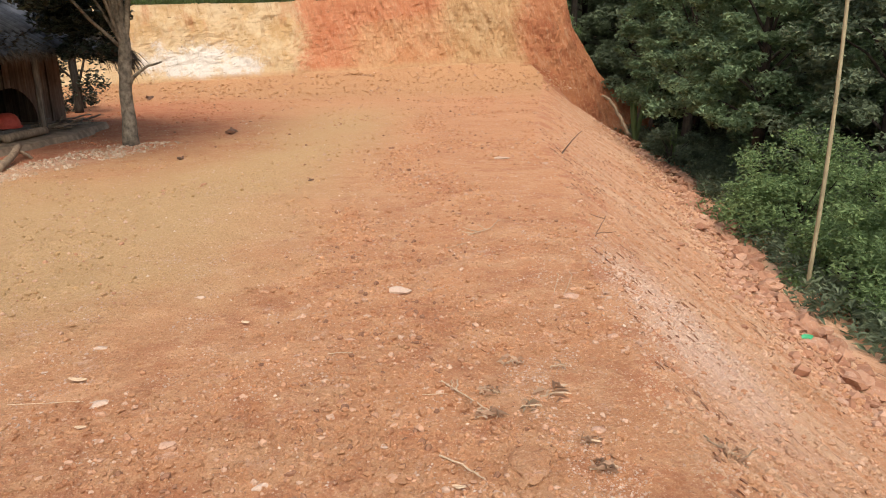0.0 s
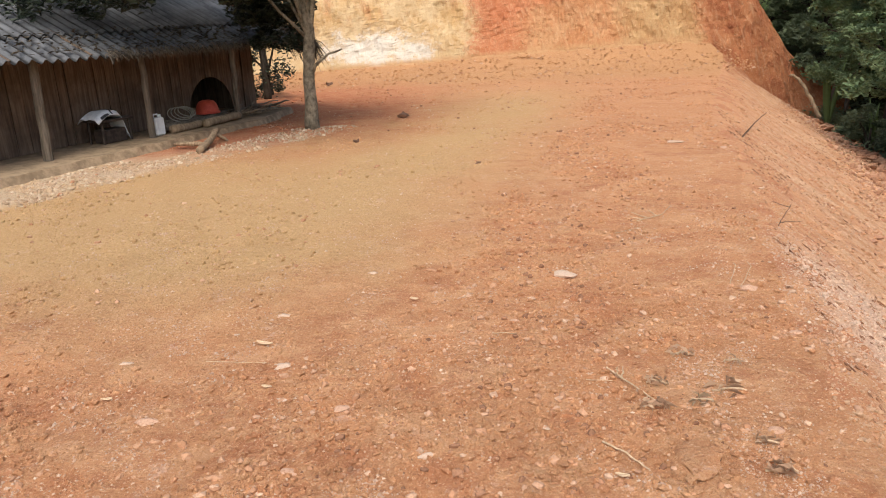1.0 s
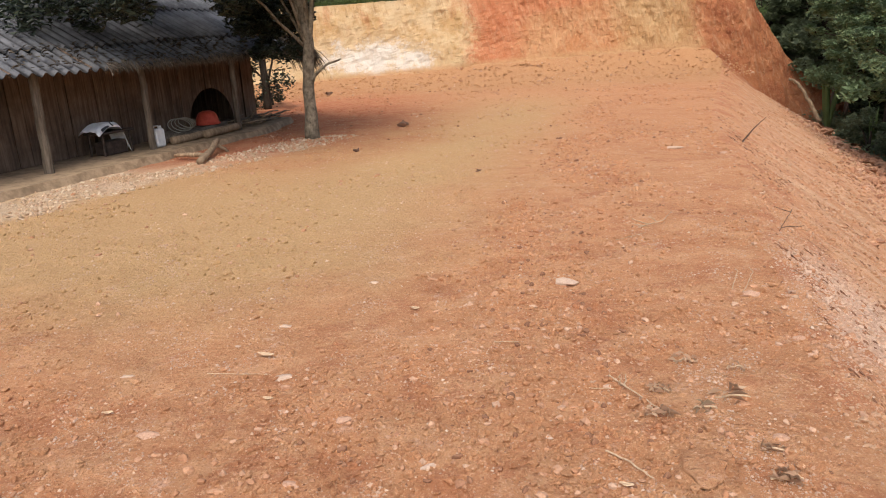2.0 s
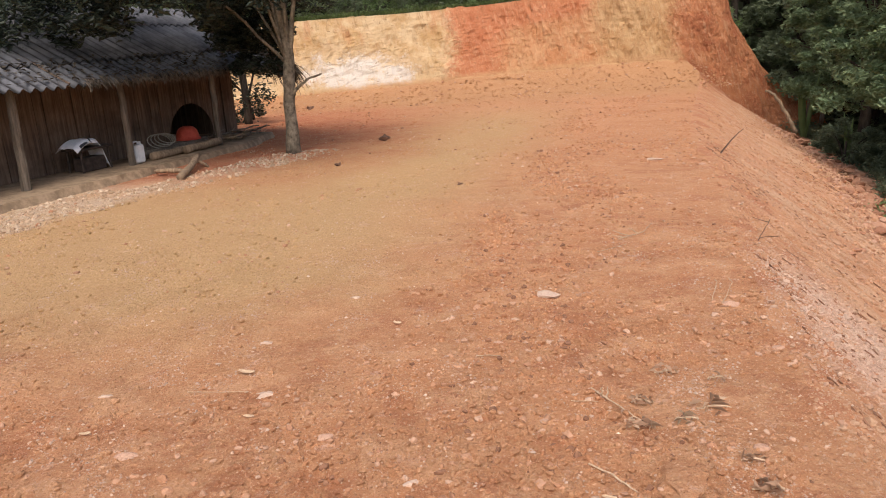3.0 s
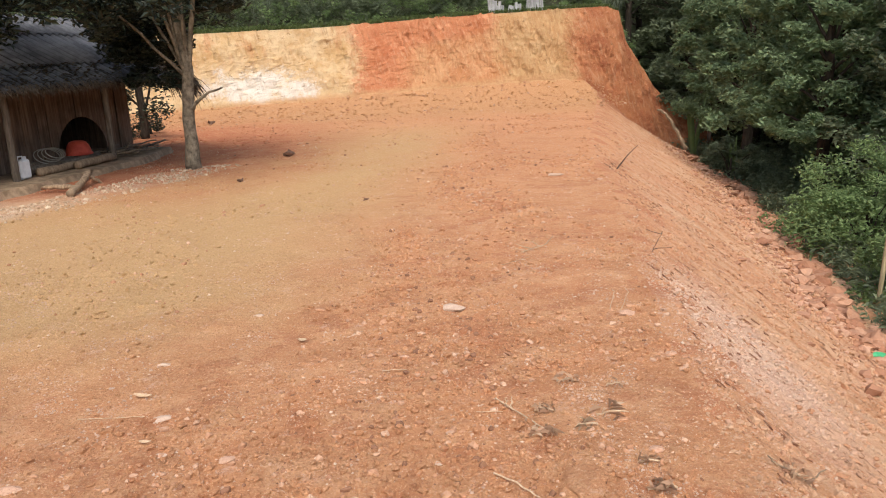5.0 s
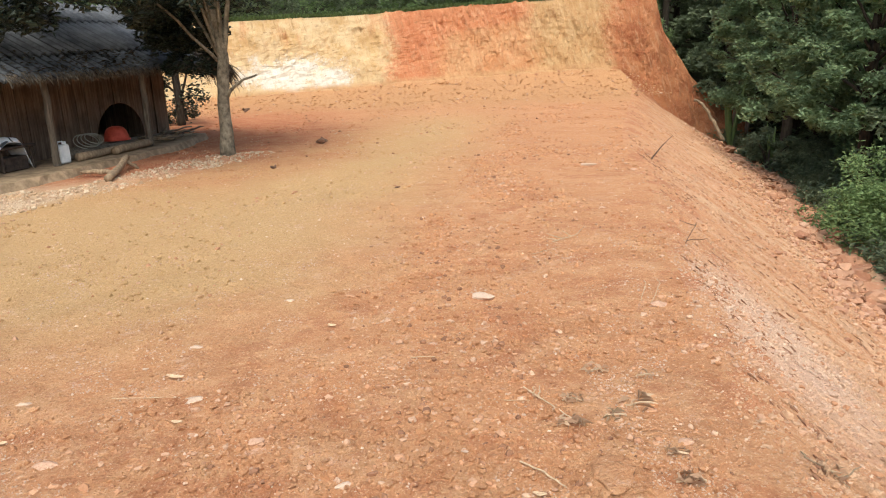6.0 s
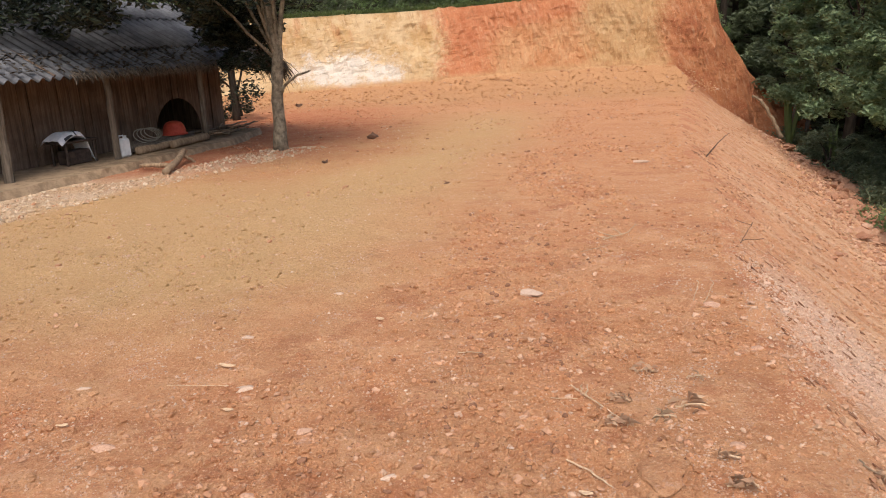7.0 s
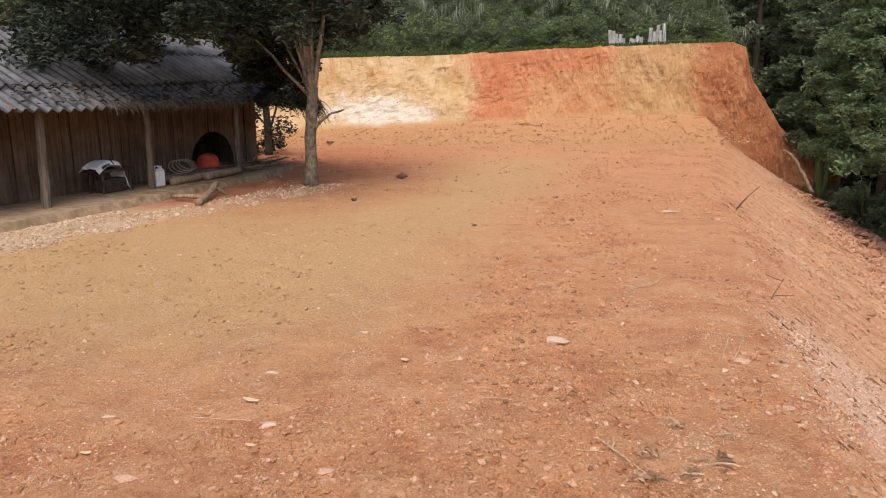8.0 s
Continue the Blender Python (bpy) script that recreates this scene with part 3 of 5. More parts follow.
    across.data.foreach_set("uv", np.stack([run.ravel(), np.zeros(run.size)], 1).astype(np.float32).ravel())
    tagged(s, "loose tipped pinkish earth slope falling from the yard", "slope", kind="structure")
    b = piece("embankment", np.concatenate([quads(n_open - 1, n_talus - 1, n0 - 1, n1 + 10), quads(n_talus - 1, n_face, 0, n1 + 10)]), M_BANK)
    tagged(b, "freshly cut yellow, white and red earth bank", "embankment", kind="structure")
    return [p for line in grid[n_talus + 2:n_face - 1] for p in line if -9 < p[0] < 16.5]


BANK_FACE = build_ground()


# ---- stones ----
def stone_mesh(name, seed, material, rough=0.35, detail=1, flat=0.65):
    bm = bmesh.new()
    bmesh.ops.create_icosphere(bm, subdivisions=detail, radius=0.5)
    rng = random.Random(seed)
    off = Vector((rng.random() * 50, rng.random() * 50, 0))
    cuts = [Vector((rng.gauss(0, 1), rng.gauss(0, 1), rng.gauss(0, 1))).normalized() for _ in range(5)]
    for v in bm.verts:
        for c in cuts:
            over = v.co.dot(c) - 0.34
            if over > 0:
                v.co -= c * over * 0.8
        v.co *= 1 + rough * noise.noise(v.co * 2.2 + off)
        v.co.z *= flat
    me = bpy.data.meshes.new(name)
    bm.to_mesh(me)
    bm.free()
    me.materials.append(material)
    return me


def place_stone(name, me, u, v, size, turn, sink=0.25, z=None, label="", group=""):
    ob = new(name, me)
    s = size
    zz = surface_z(u, v) if z is None else z
    ob.matrix_world = Matrix.LocRotScale((u, v, zz + s[2] * (0.32 - sink)), Euler((turn[0], turn[1], turn[2])), s)
    return tagged(ob, label, "stone", group)


def scatter_pebbles():
    """All the crumbs and pebbles nobody could count, one mesh for each surface."""
    shapes = []
    for k in range(6):
        me = stone_mesh("pebble_shape", 300 + k, M_PEBBLE, 0.3, 1, 0.7)
        v = np.zeros(len(me.vertices) * 3)
        me.vertices.foreach_get("co", v)
        f = np.zeros(len(me.polygons) * 3, dtype=np.int32)
        me.polygons.foreach_get("vertices", f)
        shapes.append((v.reshape(-1, 3), f.reshape(-1, 3)))
        bpy.data.meshes.remove(me)
    rng = np.random.default_rng(5)

    octa = (np.array([(0.5, 0, 0), (-0.5, 0, 0), (0, 0.5, 0), (0, -0.5, 0), (0, 0, 0.4), (0, 0, -0.3)]),
            np.array([(0, 2, 4), (2, 1, 4), (1, 3, 4), (3, 0, 4), (2, 0, 5), (1, 2, 5), (3, 1, 5), (0, 3, 5)]))

    def build(name, spots, label, material):
        vs, fs, base = [], [], 0
        for i, (u, v, z, r) in enumerate(spots):
            sv, sf = shapes[i % 6] if r > 0.034 + 0.0015 * v else octa
            a = rng.uniform(0, 6.283)
            c, s = math.cos(a), math.sin(a)
            k = np.array([r * rng.uniform(0.7, 1.4), r * rng.uniform(0.7, 1.2), r * rng.uniform(0.75, 1.2)])
            q = sv * k
            q = q + rng.normal(0, 0.05, q.shape) * r
            q = np.stack([q[:, 0] * c - q[:, 1] * s, q[:, 0] * s + q[:, 1] * c, q[:, 2]], 1) + (u, v, z + 0.12 * r)
            vs.append(q)
            fs.append(sf + base)
            base += len(sv)
        ob = mesh_object(name, np.concatenate(vs), np.concatenate(fs), material)
        if material is M_SLOPE:
            across = ob.data.uv_layers.new(name="across")
            across.data.foreach_set("uv", np.full(len(ob.data.loops) * 2, 0.35, dtype=np.float32))
        tagged(ob, label, "pebbles", kind="stuff")

    def size(lo, hi):
        return lo * (hi / lo) ** (rng.random() ** 3.0)

    yard = []
    clods = []
    while len(yard) + len(clods) < 30000:
        v = 2.4 + 28 * rng.random() ** 2.4
        u = rng.uniform(-0.62 * v - 1.0, edge_u(v))
        patch = noise.noise((u * 0.6, v * 0.6, 20))
        if rng.random() > 0.30 + 1.2 * patch or u < -10:
            continue
        if 0.30 * v - u > 2.2 and v > 5 and rng.random() < 0.6:
            continue
        spot = (u, v, pad_z(u, v), size(0.012 + 0.0011 * v, 0.065 + 0.002 * v))
        (yard if rng.random() < 0.11 + 0.5 * max(0, noise.noise((u * 0.9, v * 0.9, 71))) else clods).append(spot)
    damp = [c for c in clods[::12] if 0.30 * c[1] - c[0] < 2.6 or c[1] > 17]
    build("damp_clods", damp, "scattered darker damp clods on the yard", M_DAMP)
    clods = [c for i, c in enumerate(clods) if i % 12]
    build("yard_clods", clods, "crumbs and clods of the yard's own earth", M_PAD)
    build("yard_pebbles", yard, "loose pebbles and crumbs of orange earth on the yard", M_PEBBLE)
    crumbs = []
    while len(crumbs) < 30000:
        v = 2.4 + 6.6 * rng.random() ** 1.5
        u = rng.uniform(-0.62 * v - 0.8, edge_u(v) + 0.3)
        if rng.random() > 0.55 + 0.9 * noise.noise((u * 1.3, v * 1.3, 44)):
            continue
        crumbs.append((u, v, surface_z(u, v), size(0.009, 0.032)))
    while len(crumbs) < 39000:
        v = 2.6 - 10 * rng.random() ** 1.8
        u = rng.uniform(-9.0, edge_u(v) + 0.3)
        if rng.random() < 0.55 + 0.9 * noise.noise((u * 1.3, v * 1.3, 44)):
            crumbs.append((u, v, surface_z(u, v), size(0.012, 0.045)))
    pinkish = [c for c in crumbs if noise.noise((c[0] * 2.0, c[1] * 2.0, 83)) > 0.22]
    own = [c for c in crumbs if noise.noise((c[0] * 2.0, c[1] * 2.0, 83)) <= 0.22]
    build("yard_crumbs", own, "fine dry crumbs of orange earth", M_PAD)
    build("pink_chippings", pinkish, "patches of fine pale pink rock chippings on the yard", M_PALESTONE)
    # pale rock flecks; their light colour also stands in for highlights on crumbs
    flecks = []
    while len(flecks) < 9000:
        v = 2.6 + 20 * rng.random() ** 2.1
        u = rng.uniform(-0.62 * v - 0.8, edge_u(v))
        if rng.random() > 0.35 + 1.3 * noise.noise((u * 1.1, v * 1.1, 57)) or u < -10:
            continue
        flecks.append((u, v, pad_z(u, v), size(0.007 + 0.0007 * v, 0.022 + 0.0018 * v)))
    build("pale_flecks", flecks, "tiny pale flecks on the yard, broken rock and stand-ins for highlights", M_FLECK)
    slope = []
    while len(slope) < 27000:
        v = 2.2 + 31 * rng.random() ** 2.1
        s = rng.random() ** 0.8
        e, t = edge_u(v), toe_u(v)
        u = e + (t - e) * s
        slope.append((u, v, slope_z(s, u, v), size(0.018, 0.085 + 0.14 * s ** 3)))
    build("slope_pebbles", slope[::4], "small stones lying on the earth slope", M_PEBBLE)
    build("slope_clods", slope[1::4] + slope[2::4] + slope[3::4], "crumbs and clods of earth on the slope", M_SLOPE)
    grit = []
    while len(grit) < 14000:
        v = 2.3 + 8 * rng.random() ** 1.4
        e, t = edge_u(v), toe_u(v)
        k = rng.random() ** 1.2 * 0.8
        u = e + (t - e) * k
        grit.append((u, v, slope_z(k, u, v), size(0.011, 0.042)))
    strewn = []
    while len(strewn) < 5000:
        v = 2.3 + 16 * rng.random() ** 1.6
        e, t = edge_u(v), toe_u(v)
        k = rng.random()
        u = e + (t - e) * k
        if noise.noise((u * 1.2, v * 1.2, 91)) > rng.uniform(-0.4, 0.5):
            strewn.append((u, v, slope_z(k, u, v), size(0.010, 0.045)))
    build("slope_flecks", strewn, "pale flecks of broken rock strewn on the slope", M_FLECK)

    def drawn_out():
        """Damp clods that the bucket dragged out along the slope."""
        vs, fs, base = [], [], 0
        while base < 330 * 42:
            v = 2.6 + 24 * rng.random() ** 1.5
            e, t = edge_u(v), toe_u(v)
            k = 0.03 + 0.85 * rng.random()
            u = e + (t - e) * k
            if noise.noise((u * 0.7, v * 0.35, 12)) < rng.uniform(-0.1, 0.45):
                continue
            long, wide = size(0.04, 0.17), rng.uniform(0.02, 0.05)
            a = -1.17 + rng.normal(0, 0.35)
            sv, sf = shapes[rng.integers(6)]
            q = sv * (long, wide, 0.035) + rng.normal(0, 0.004, sv.shape)
            du, dv = q[:, 0] * math.cos(a) - q[:, 1] * math.sin(a), q[:, 0] * math.sin(a) + q[:, 1] * math.cos(a)
            z0 = surface_z(u, v)
            gu, gv = (surface_z(u + 0.05, v) - z0) / 0.05, (surface_z(u, v + 0.05) - z0) / 0.05
            vs.append(np.stack([u + du, v + dv, z0 + gu * du + gv * dv + q[:, 2] + 0.006], 1))
            fs.append(sf + base)
            base += len(sv)
        ob = mesh_object("dragged_clods", np.concatenate(vs), np.concatenate(fs), M_DAMP)
        tagged(ob, "dark damp clods dragged out along the earth slope", "clods", kind="stuff")

    drawn_out()
    build("slope_crumbs", grit, "fine dry crumbs of pinkish earth on the slope", M_SLOPE)
    rubble = []
    while len(rubble) < 2600:
        v = 3.5 + 29 * rng.random() ** 1.2
        c = rng.normal(-0.75, 0.55)
        u = toe_u(v) + min(c, 0.35)
        rubble.append((u, v, surface_z(u, v), size(0.06, 0.24)))
    build("toe_rubble", rubble, "broken rubble strewn along the slope's foot", M_REDSTONE)
    pale = []
    while len(pale) < 3200:
        t, w = rng.normal(0, 1.05), rng.normal(0.1, 0.38)
        u, v = 3.80 - 0.20 * t + 0.98 * w, 6.1 - 0.98 * t - 0.20 * w
        if u > edge_u(v) + 0.15:
            pale.append((u, v, surface_z(u, v), size(0.012, 0.05)))
    build("pale_chippings", pale, "pale pink rock chippings spilled on the slope", M_PALESTONE)
    gravel = []
    while len(gravel) < 3400:
        v = rng.uniform(9.5, 18.4)
        inner = max(-7.0 + 0.409 * (v - 13.82), 0.6 * v - (15.3 if v < 14.5 else 14.5))
        u = rng.uniform(inner, 0.6 * v - 13.0)
        if noise.noise((u * 1.1, v * 1.1, 63)) < rng.uniform(-0.5, 0.4):
            continue
        gravel.append((u, v, pad_z(u, v), size(0.02, 0.11)))
    build("hut_gravel", gravel, "pale rubble and chippings along the hut's earth step", M_TANSTONE)
    lumps = []
    while len(lumps) < 4200:
        u, v, z = BANK_FACE[rng.integers(len(BANK_FACE))]
        if noise.noise((u * 0.9, z * 1.2, 15)) > rng.uniform(-0.35, 0.35):
            lumps.append((u + rng.uniform(-0.03, 0.03), v, z - 0.02, size(0.03, 0.13)))
    build("bank_clods", lumps, "clods and crumbs clinging to the cut bank", M_BANK)
    talus = []
    while len(talus) < 3600:
        u, v = rng.uniform(-8, 13.5), rng.uniform(30.5, 36.0)
        k = (v - RISE_V) / (FOOT_V - RISE_V)
        if rng.random() > 0.45 + 0.5 * k:
            continue
        talus.append((u, v, pad_z(u, v) + curve(u, FOOT) * max(k, 0) ** 2.4, size(0.04, 0.17)))
    build("talus_clods", talus[::2] + talus[1::4], "crumbled clods of earth at the foot of the bank", M_PAD)
    build("talus_stones", talus[3::4], "crumbled earth and stones at the foot of the bank", M_PEBBLE)


scatter_pebbles()


def toe_rocks():
    shapes = [stone_mesh("toe_rock", 40 + k, M_ROCK, 0.85, 2, 0.7) for k in range(9)]
    rng = random.Random(8)
    n = 0
    for row in range(4):
        v = 4.6
        while v < 31 and n < 300:
            w = rng.uniform(0.12, 0.34) * (1.25 if row == 0 else 1.0) * (1 + 0.012 * v)
            u = toe_u(v) - 0.05 - row * 0.30 + rng.uniform(-0.14, 0.14)
            if row == 0 or rng.random() < 0.85 - 0.22 * row:
                size = (w * rng.uniform(0.8, 1.4), w * rng.uniform(0.8, 1.3), w * rng.uniform(0.6, 0.95))
                place_stone("rock", shapes[n % 9], u, v, size, (rng.uniform(-.4, .4), rng.uniform(-.4, .4), rng.uniform(0, 6)), 0.1,
                            label="broken reddish rock piled at the slope's foot", group="rocks along the slope's foot")
                n += 1
            v += w * 0.85
    return n


toe_rocks()


# ---- single stones on the yard ----
def yard_stones():
    pale = [stone_mesh("pale_stone", 70 + k, M_PALESTONE, 0.9, 2, 0.6) for k in range(3)]
    red = [stone_mesh("red_stone", 80 + k, M_REDSTONE, 0.4, 2, 0.6) for k in range(3)]
    rng = random.Random(4)
    spots = [(pale, 1.15, 6.70, 0.24, 0.20), (pale, -0.80, 7.0, 0.075, 0.07), (red, 0.53, 5.64, 0.085, 0.07), (red, 2.75, 6.15, 0.22, 0.15),
             (pale, -1.30, 4.92, 0.20, 0.12), (red, -2.08, 4.14, 0.16, 0.11), (red, -0.78, 4.19, 0.13, 0.09), (pale, -1.22, 4.35, 0.10, 0.07),
             (pale, -1.50, 5.94, 0.14, 0.07), (pale, -1.84, 5.55, 0.05, 0.04), (red, 2.75, 5.2, 0.13, 0.10), (pale, 0.55, 3.85, 0.07, 0.05),
             (red, 1.95, 3.75, 0.12, 0.10), (pale, -0.2, 3.6, 0.09, 0.06), (red, -1.0, 3.5, 0.14, 0.08), (red, 0.35, 4.75, 0.06, 0.05),
             (pale, -2.6, 5.1, 0.12, 0.06), (pale, 4.57, 14.2, 0.34, 0.2), (red, 3.6, 10.4, 0.12, 0.1), (red, 5.2, 13.4, 0.2, 0.14)]
    for kind, u, v, w, d in spots:
        place_stone("stone", rng.choice(kind), u, v, (w, d, d * 0.7), (0, 0, rng.uniform(-0.5, 0.7)), 0.30,
                    label="pale flat stone lying on the yard" if kind is pale else "red lump of rock half sunk in the yard")
    lump = stone_mesh("earth_lump", 97, M_PAD, 0.5, 3, 0.45)
    place_stone("earth_lump", lump, 1.36, 3.42, (0.42, 0.34, 0.17), (0, 0, 0.4), 0.25, label="half-sunk lump of the orange earth")
    dark = stone_mesh("dark_clod", 95, M_DARKCLOD, 1.3, 2, 0.8)
    for u, v, w in ((-1.06, 19.66, 0.36), (-4.7, 31.2, 0.38), (-1.9, 15.8, 0.16), (0.6, 12.9, 0.1)):
        place_stone("clod", dark, u, v, (w, w * 0.7, w * 0.6), (0, 0, u), 0.1, label="dark clod lying on the yard")


yard_stones()


def near_stones():
    """The larger stones of the near yard and slope, each a thing of its own."""
    shapes = [stone_mesh("loose_stone", 110 + k, M_EARTHSTONE, 0.7, 2, 0.6) for k in range(9)]
    rng = random.Random(23)
    n = 0
    while n < 270:
        v = 2.6 + 9 * rng.random() ** 1.5
        u = rng.uniform(-0.6 * v - 0.5, edge_u(v) + 2.5)
        if noise.noise((u * 0.8, v * 0.8, 31)) < rng.uniform(-0.4, 0.5):
            continue
        if 0.30 * v - u > 2.4 and v > 5:
            continue
        w = rng.uniform(0.028, 0.05) if rng.random() < 0.8 else rng.uniform(0.05, 0.095)
        place_stone("stone", shapes[n % 9], u, v, (w * rng.uniform(0.8, 1.6), w * rng.uniform(0.7, 1.2), w * rng.uniform(0.6, 1.0)),
                    (rng.uniform(-0.3, 0.3), rng.uniform(-0.3, 0.3), rng.uniform(0, 6)), 0.34,
                    label="small loose stone lying on the dry earth", group="loose stones on the yard")
        n += 1


near_stones()

# ---- the hut ----
AX, NX = Vector((0.3785, 0.9256, 0)), Vector((0.9256, -0.3785, 0))
HUT = Vector((-7.80, 14.12, 0))


def hut_at(a, w, z=0.0):
    """A place by the hut: a along its front from the first post, w out from the posts towards the yard."""
    return HUT + AX * a + NX * w + Vector((0, 0, z))


HUT_TURN = Matrix((( *NX, 0), (*AX, 0), (0, 0, 1, 0), (0, 0, 0, 1))).transposed()


def hut_box(size_w, size_a, size_z, a, w, z, bevel=0.0, tilt=None):
    bm = bmesh.new()
    bm_box(bm, (size_w, size_a, size_z), hut_at(a, w, z), bevel, HUT_TURN @ (tilt or Matrix.Identity(4)))
    return bm


EAVE_W, EAVE_Z, RIDGE_W, RIDGE_Z = 0.45, 2.08, -2.75, 3.68
WALL_W, FLOOR_Z, END_A, START_A = -1.1, 0.15, 8.3, -7.0


def build_hut():
    hut = tagged(empty("hut", Matrix.Translation(hut_at(1, -2))), "old board hut with a grey corrugated roof", "hut")
    inv = Matrix.Translation(-hut_at(1, -2))

    def put(name, bm, mat, label="", parent=hut):
        bmesh.ops.transform(bm, matrix=inv, verts=bm.verts)
        return part(name, bm, mat, parent, label)

    rng = random.Random(11)
    # earth platform with a crumbled edge
    bm = bmesh.new()
    n = 60
    loop_t, loop_b = [], []
    for i in range(n + 1):
        a = START_A + (END_A + 0.4 - START_A) * i / n
        w = 0.72 + 0.12 * noise.noise((a * 1.2, 0, 1)) + 0.05 * noise.noise((a * 5, 0, 1)) - max(0, a - 6.0) * 0.28
        loop_t.append(bm.verts.new(hut_at(a, w, FLOOR_Z - 0.01)))
        loop_b.append(bm.verts.new(hut_at(a, w + 0.14 + 0.08 * noise.noise((a * 2.1, 0, 6)), -0.12)))
    back = [bm.verts.new(hut_at(START_A + (END_A + 0.4 - START_A) * i / n, -6.0, FLOOR_Z)) for i in range(n + 1)]
    for i in range(n):
        bm.faces.new((loop_b[i], loop_b[i + 1], loop_t[i + 1], loop_t[i]))
        bm.faces.new((loop_t[i], loop_t[i + 1], back[i + 1], back[i]))
    put("platform", bm, M_EARTH_STEP, "packed brown earth step")
    # board walls: front and gable
    gap_lo, gap_hi = 5.5, 7.35
    a = START_A
    while a < END_A:
        w = rng.uniform(0.22, 0.34)
        top = 2.55
        off = WALL_W + rng.uniform(-0.025, 0.025)

        def sill(at_a):
            k = (at_a - (gap_lo + gap_hi) / 2) / ((gap_hi - gap_lo) / 2)
            return FLOOR_Z if abs(k) >= 1 else FLOOR_Z + 0.12 + 0.95 * math.sqrt(1 - k * k)

        a0, a1 = a + 0.009, a + w - 0.009
        steps = 5
        bm = bmesh.new()
        cols = []
        for i in range(steps + 1):
            aa = a0 + (a1 - a0) * i / steps
            cols.append([bm.verts.new(hut_at(aa, off + d, z)) for d in (0.0125, -0.0125) for z in (sill(aa), top)])
        for c0, c1 in zip(cols[:-1], cols[1:]):
            for p, q in ((0, 1), (1, 3), (3, 2), (2, 0)):
                bm.faces.new((c0[p], c0[q], c1[q], c1[p]))
        for c in (cols[0], cols[-1]):
            bm.faces.new((c[0], c[1], c[3], c[2]))
        put("board", bm, M_BOARD)
        a += w
    w_at = WALL_W - 0.03
    while w_at > -4.6:
        w = rng.uniform(0.17, 0.27)
        x = w_at - w / 2
        top = min(2.05 + (EAVE_W - x) * 0.50, RIDGE_Z - 0.1) if x > RIDGE_W else RIDGE_Z - (RIDGE_W - x) * 0.5 - 0.1
        put("board", hut_box(w - 0.008, 0.025, top - FLOOR_Z, END_A, x, (top + FLOOR_Z) / 2, 0.004), M_BOARD)
        w_at -= w
    # back and far walls close the room
    put("back_wall", hut_box(0.04, END_A - START_A, 2.2, (END_A + START_A) / 2, -4.7, 1.25), M_BOARD)
    put("end_wall", hut_box(3.6, 0.04, 3.0, START_A, -2.9, 1.6), M_BOARD)
    # posts and plates
    for i, (a, r) in enumerate(((-3.4, 0.085), (0.03, 0.088), (2.88, 0.075), (6.1, 0.075))):
        lean = rng.uniform(-0.05, 0.05)
        bm = bmesh.new()
        bm_tube(bm, bent([hut_at(a, 0, FLOOR_Z - 0.1), hut_at(a + lean, 0.05, 2.18)], 7, 0.03, i), [r * (1.08 - 0.02 * k) for k in range(8)], 9, 0.12, i)
        put("post", bm, M_POST, "grey weathered round post")
    bm = bmesh.new()
    bm_tube(bm, bent([hut_at(START_A, 0, 2.14), hut_at(END_A + 0.2, 0, 2.14)], 14, 0.03, 3), [0.06] * 15, 8)
    put("eave_plate", bm, M_BOARD)
    for i in range(9):
        a = START_A + 0.8 + i * 1.85
        bm = bmesh.new()
        bm_tube(bm, [hut_at(a, EAVE_W - 0.1, EAVE_Z - 0.02), hut_at(a, RIDGE_W, RIDGE_Z - 0.08)], [0.045, 0.045], 7)
        put("rafter", bm, M_BOARD)
    # corrugated sheets, three lapped rows on the front slope and one plain sheet on the back
    run = Vector((RIDGE_W - EAVE_W, RIDGE_Z - EAVE_Z))
    length = run.length
    slope = math.atan2(run.y, -run.x)
    rows = ((0.0, 1.02), (0.92, 2.60), (2.50, length + 0.05))
    pitch = 0.26
    for r, (l0, l1) in enumerate(rows):
        a = START_A - 0.4
        k = 0
        while a < END_A + 0.6:
            wide = pitch * 4
            a1 = min(a + wide + 0.05, END_A + 0.7)
            lift = 0.040 * r + 0.008 * (k % 2) + 0.012 * rng.random()
            cols = max(3, int((a1 - a) / (pitch / 6)))
            lo, hi = l0 - rng.uniform(0, 0.06), l1
            vs, fs = [], []
            for ci in range(cols + 1):
                aa = a + (a1 - a) * ci / cols
                ridge_h = 0.045 * math.cos(2 * math.pi * aa / pitch)
                sag = -0.04 * math.sin(max(0, aa + 2) * 0.55)
                for li in (0, 0.5, 1):
                    L = lo + (hi - lo) * li
                    for th in (0.0, -0.008):
                        w = EAVE_W - L * math.cos(slope)
                        z = EAVE_Z + L * math.sin(slope) + ridge_h + lift + th + sag
                        vs.append(hut_at(aa, w, z) - hut_at(1, -2))
            for ci in range(cols):
                b0, b1 = ci * 6, ci * 6 + 6
                for li in range(2):
                    fs.append((b0 + li * 2, b1 + li * 2, b1 + li * 2 + 2, b0 + li * 2 + 2))
                    fs.append((b0 + li * 2 + 1, b0 + li * 2 + 3, b1 + li * 2 + 3, b1 + li * 2 + 1))
                fs.append((b0, b0 + 1, b1 + 1, b1))
                fs.append((b0 + 4, b1 + 4, b1 + 5, b0 + 5))
            for b0 in (0, cols * 6):
                fs.append((b0, b0 + 2, b0 + 3, b0 + 1))
                fs.append((b0 + 2, b0 + 4, b0 + 5, b0 + 3))
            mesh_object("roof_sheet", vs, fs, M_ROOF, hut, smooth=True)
            a += wide
            k += 1
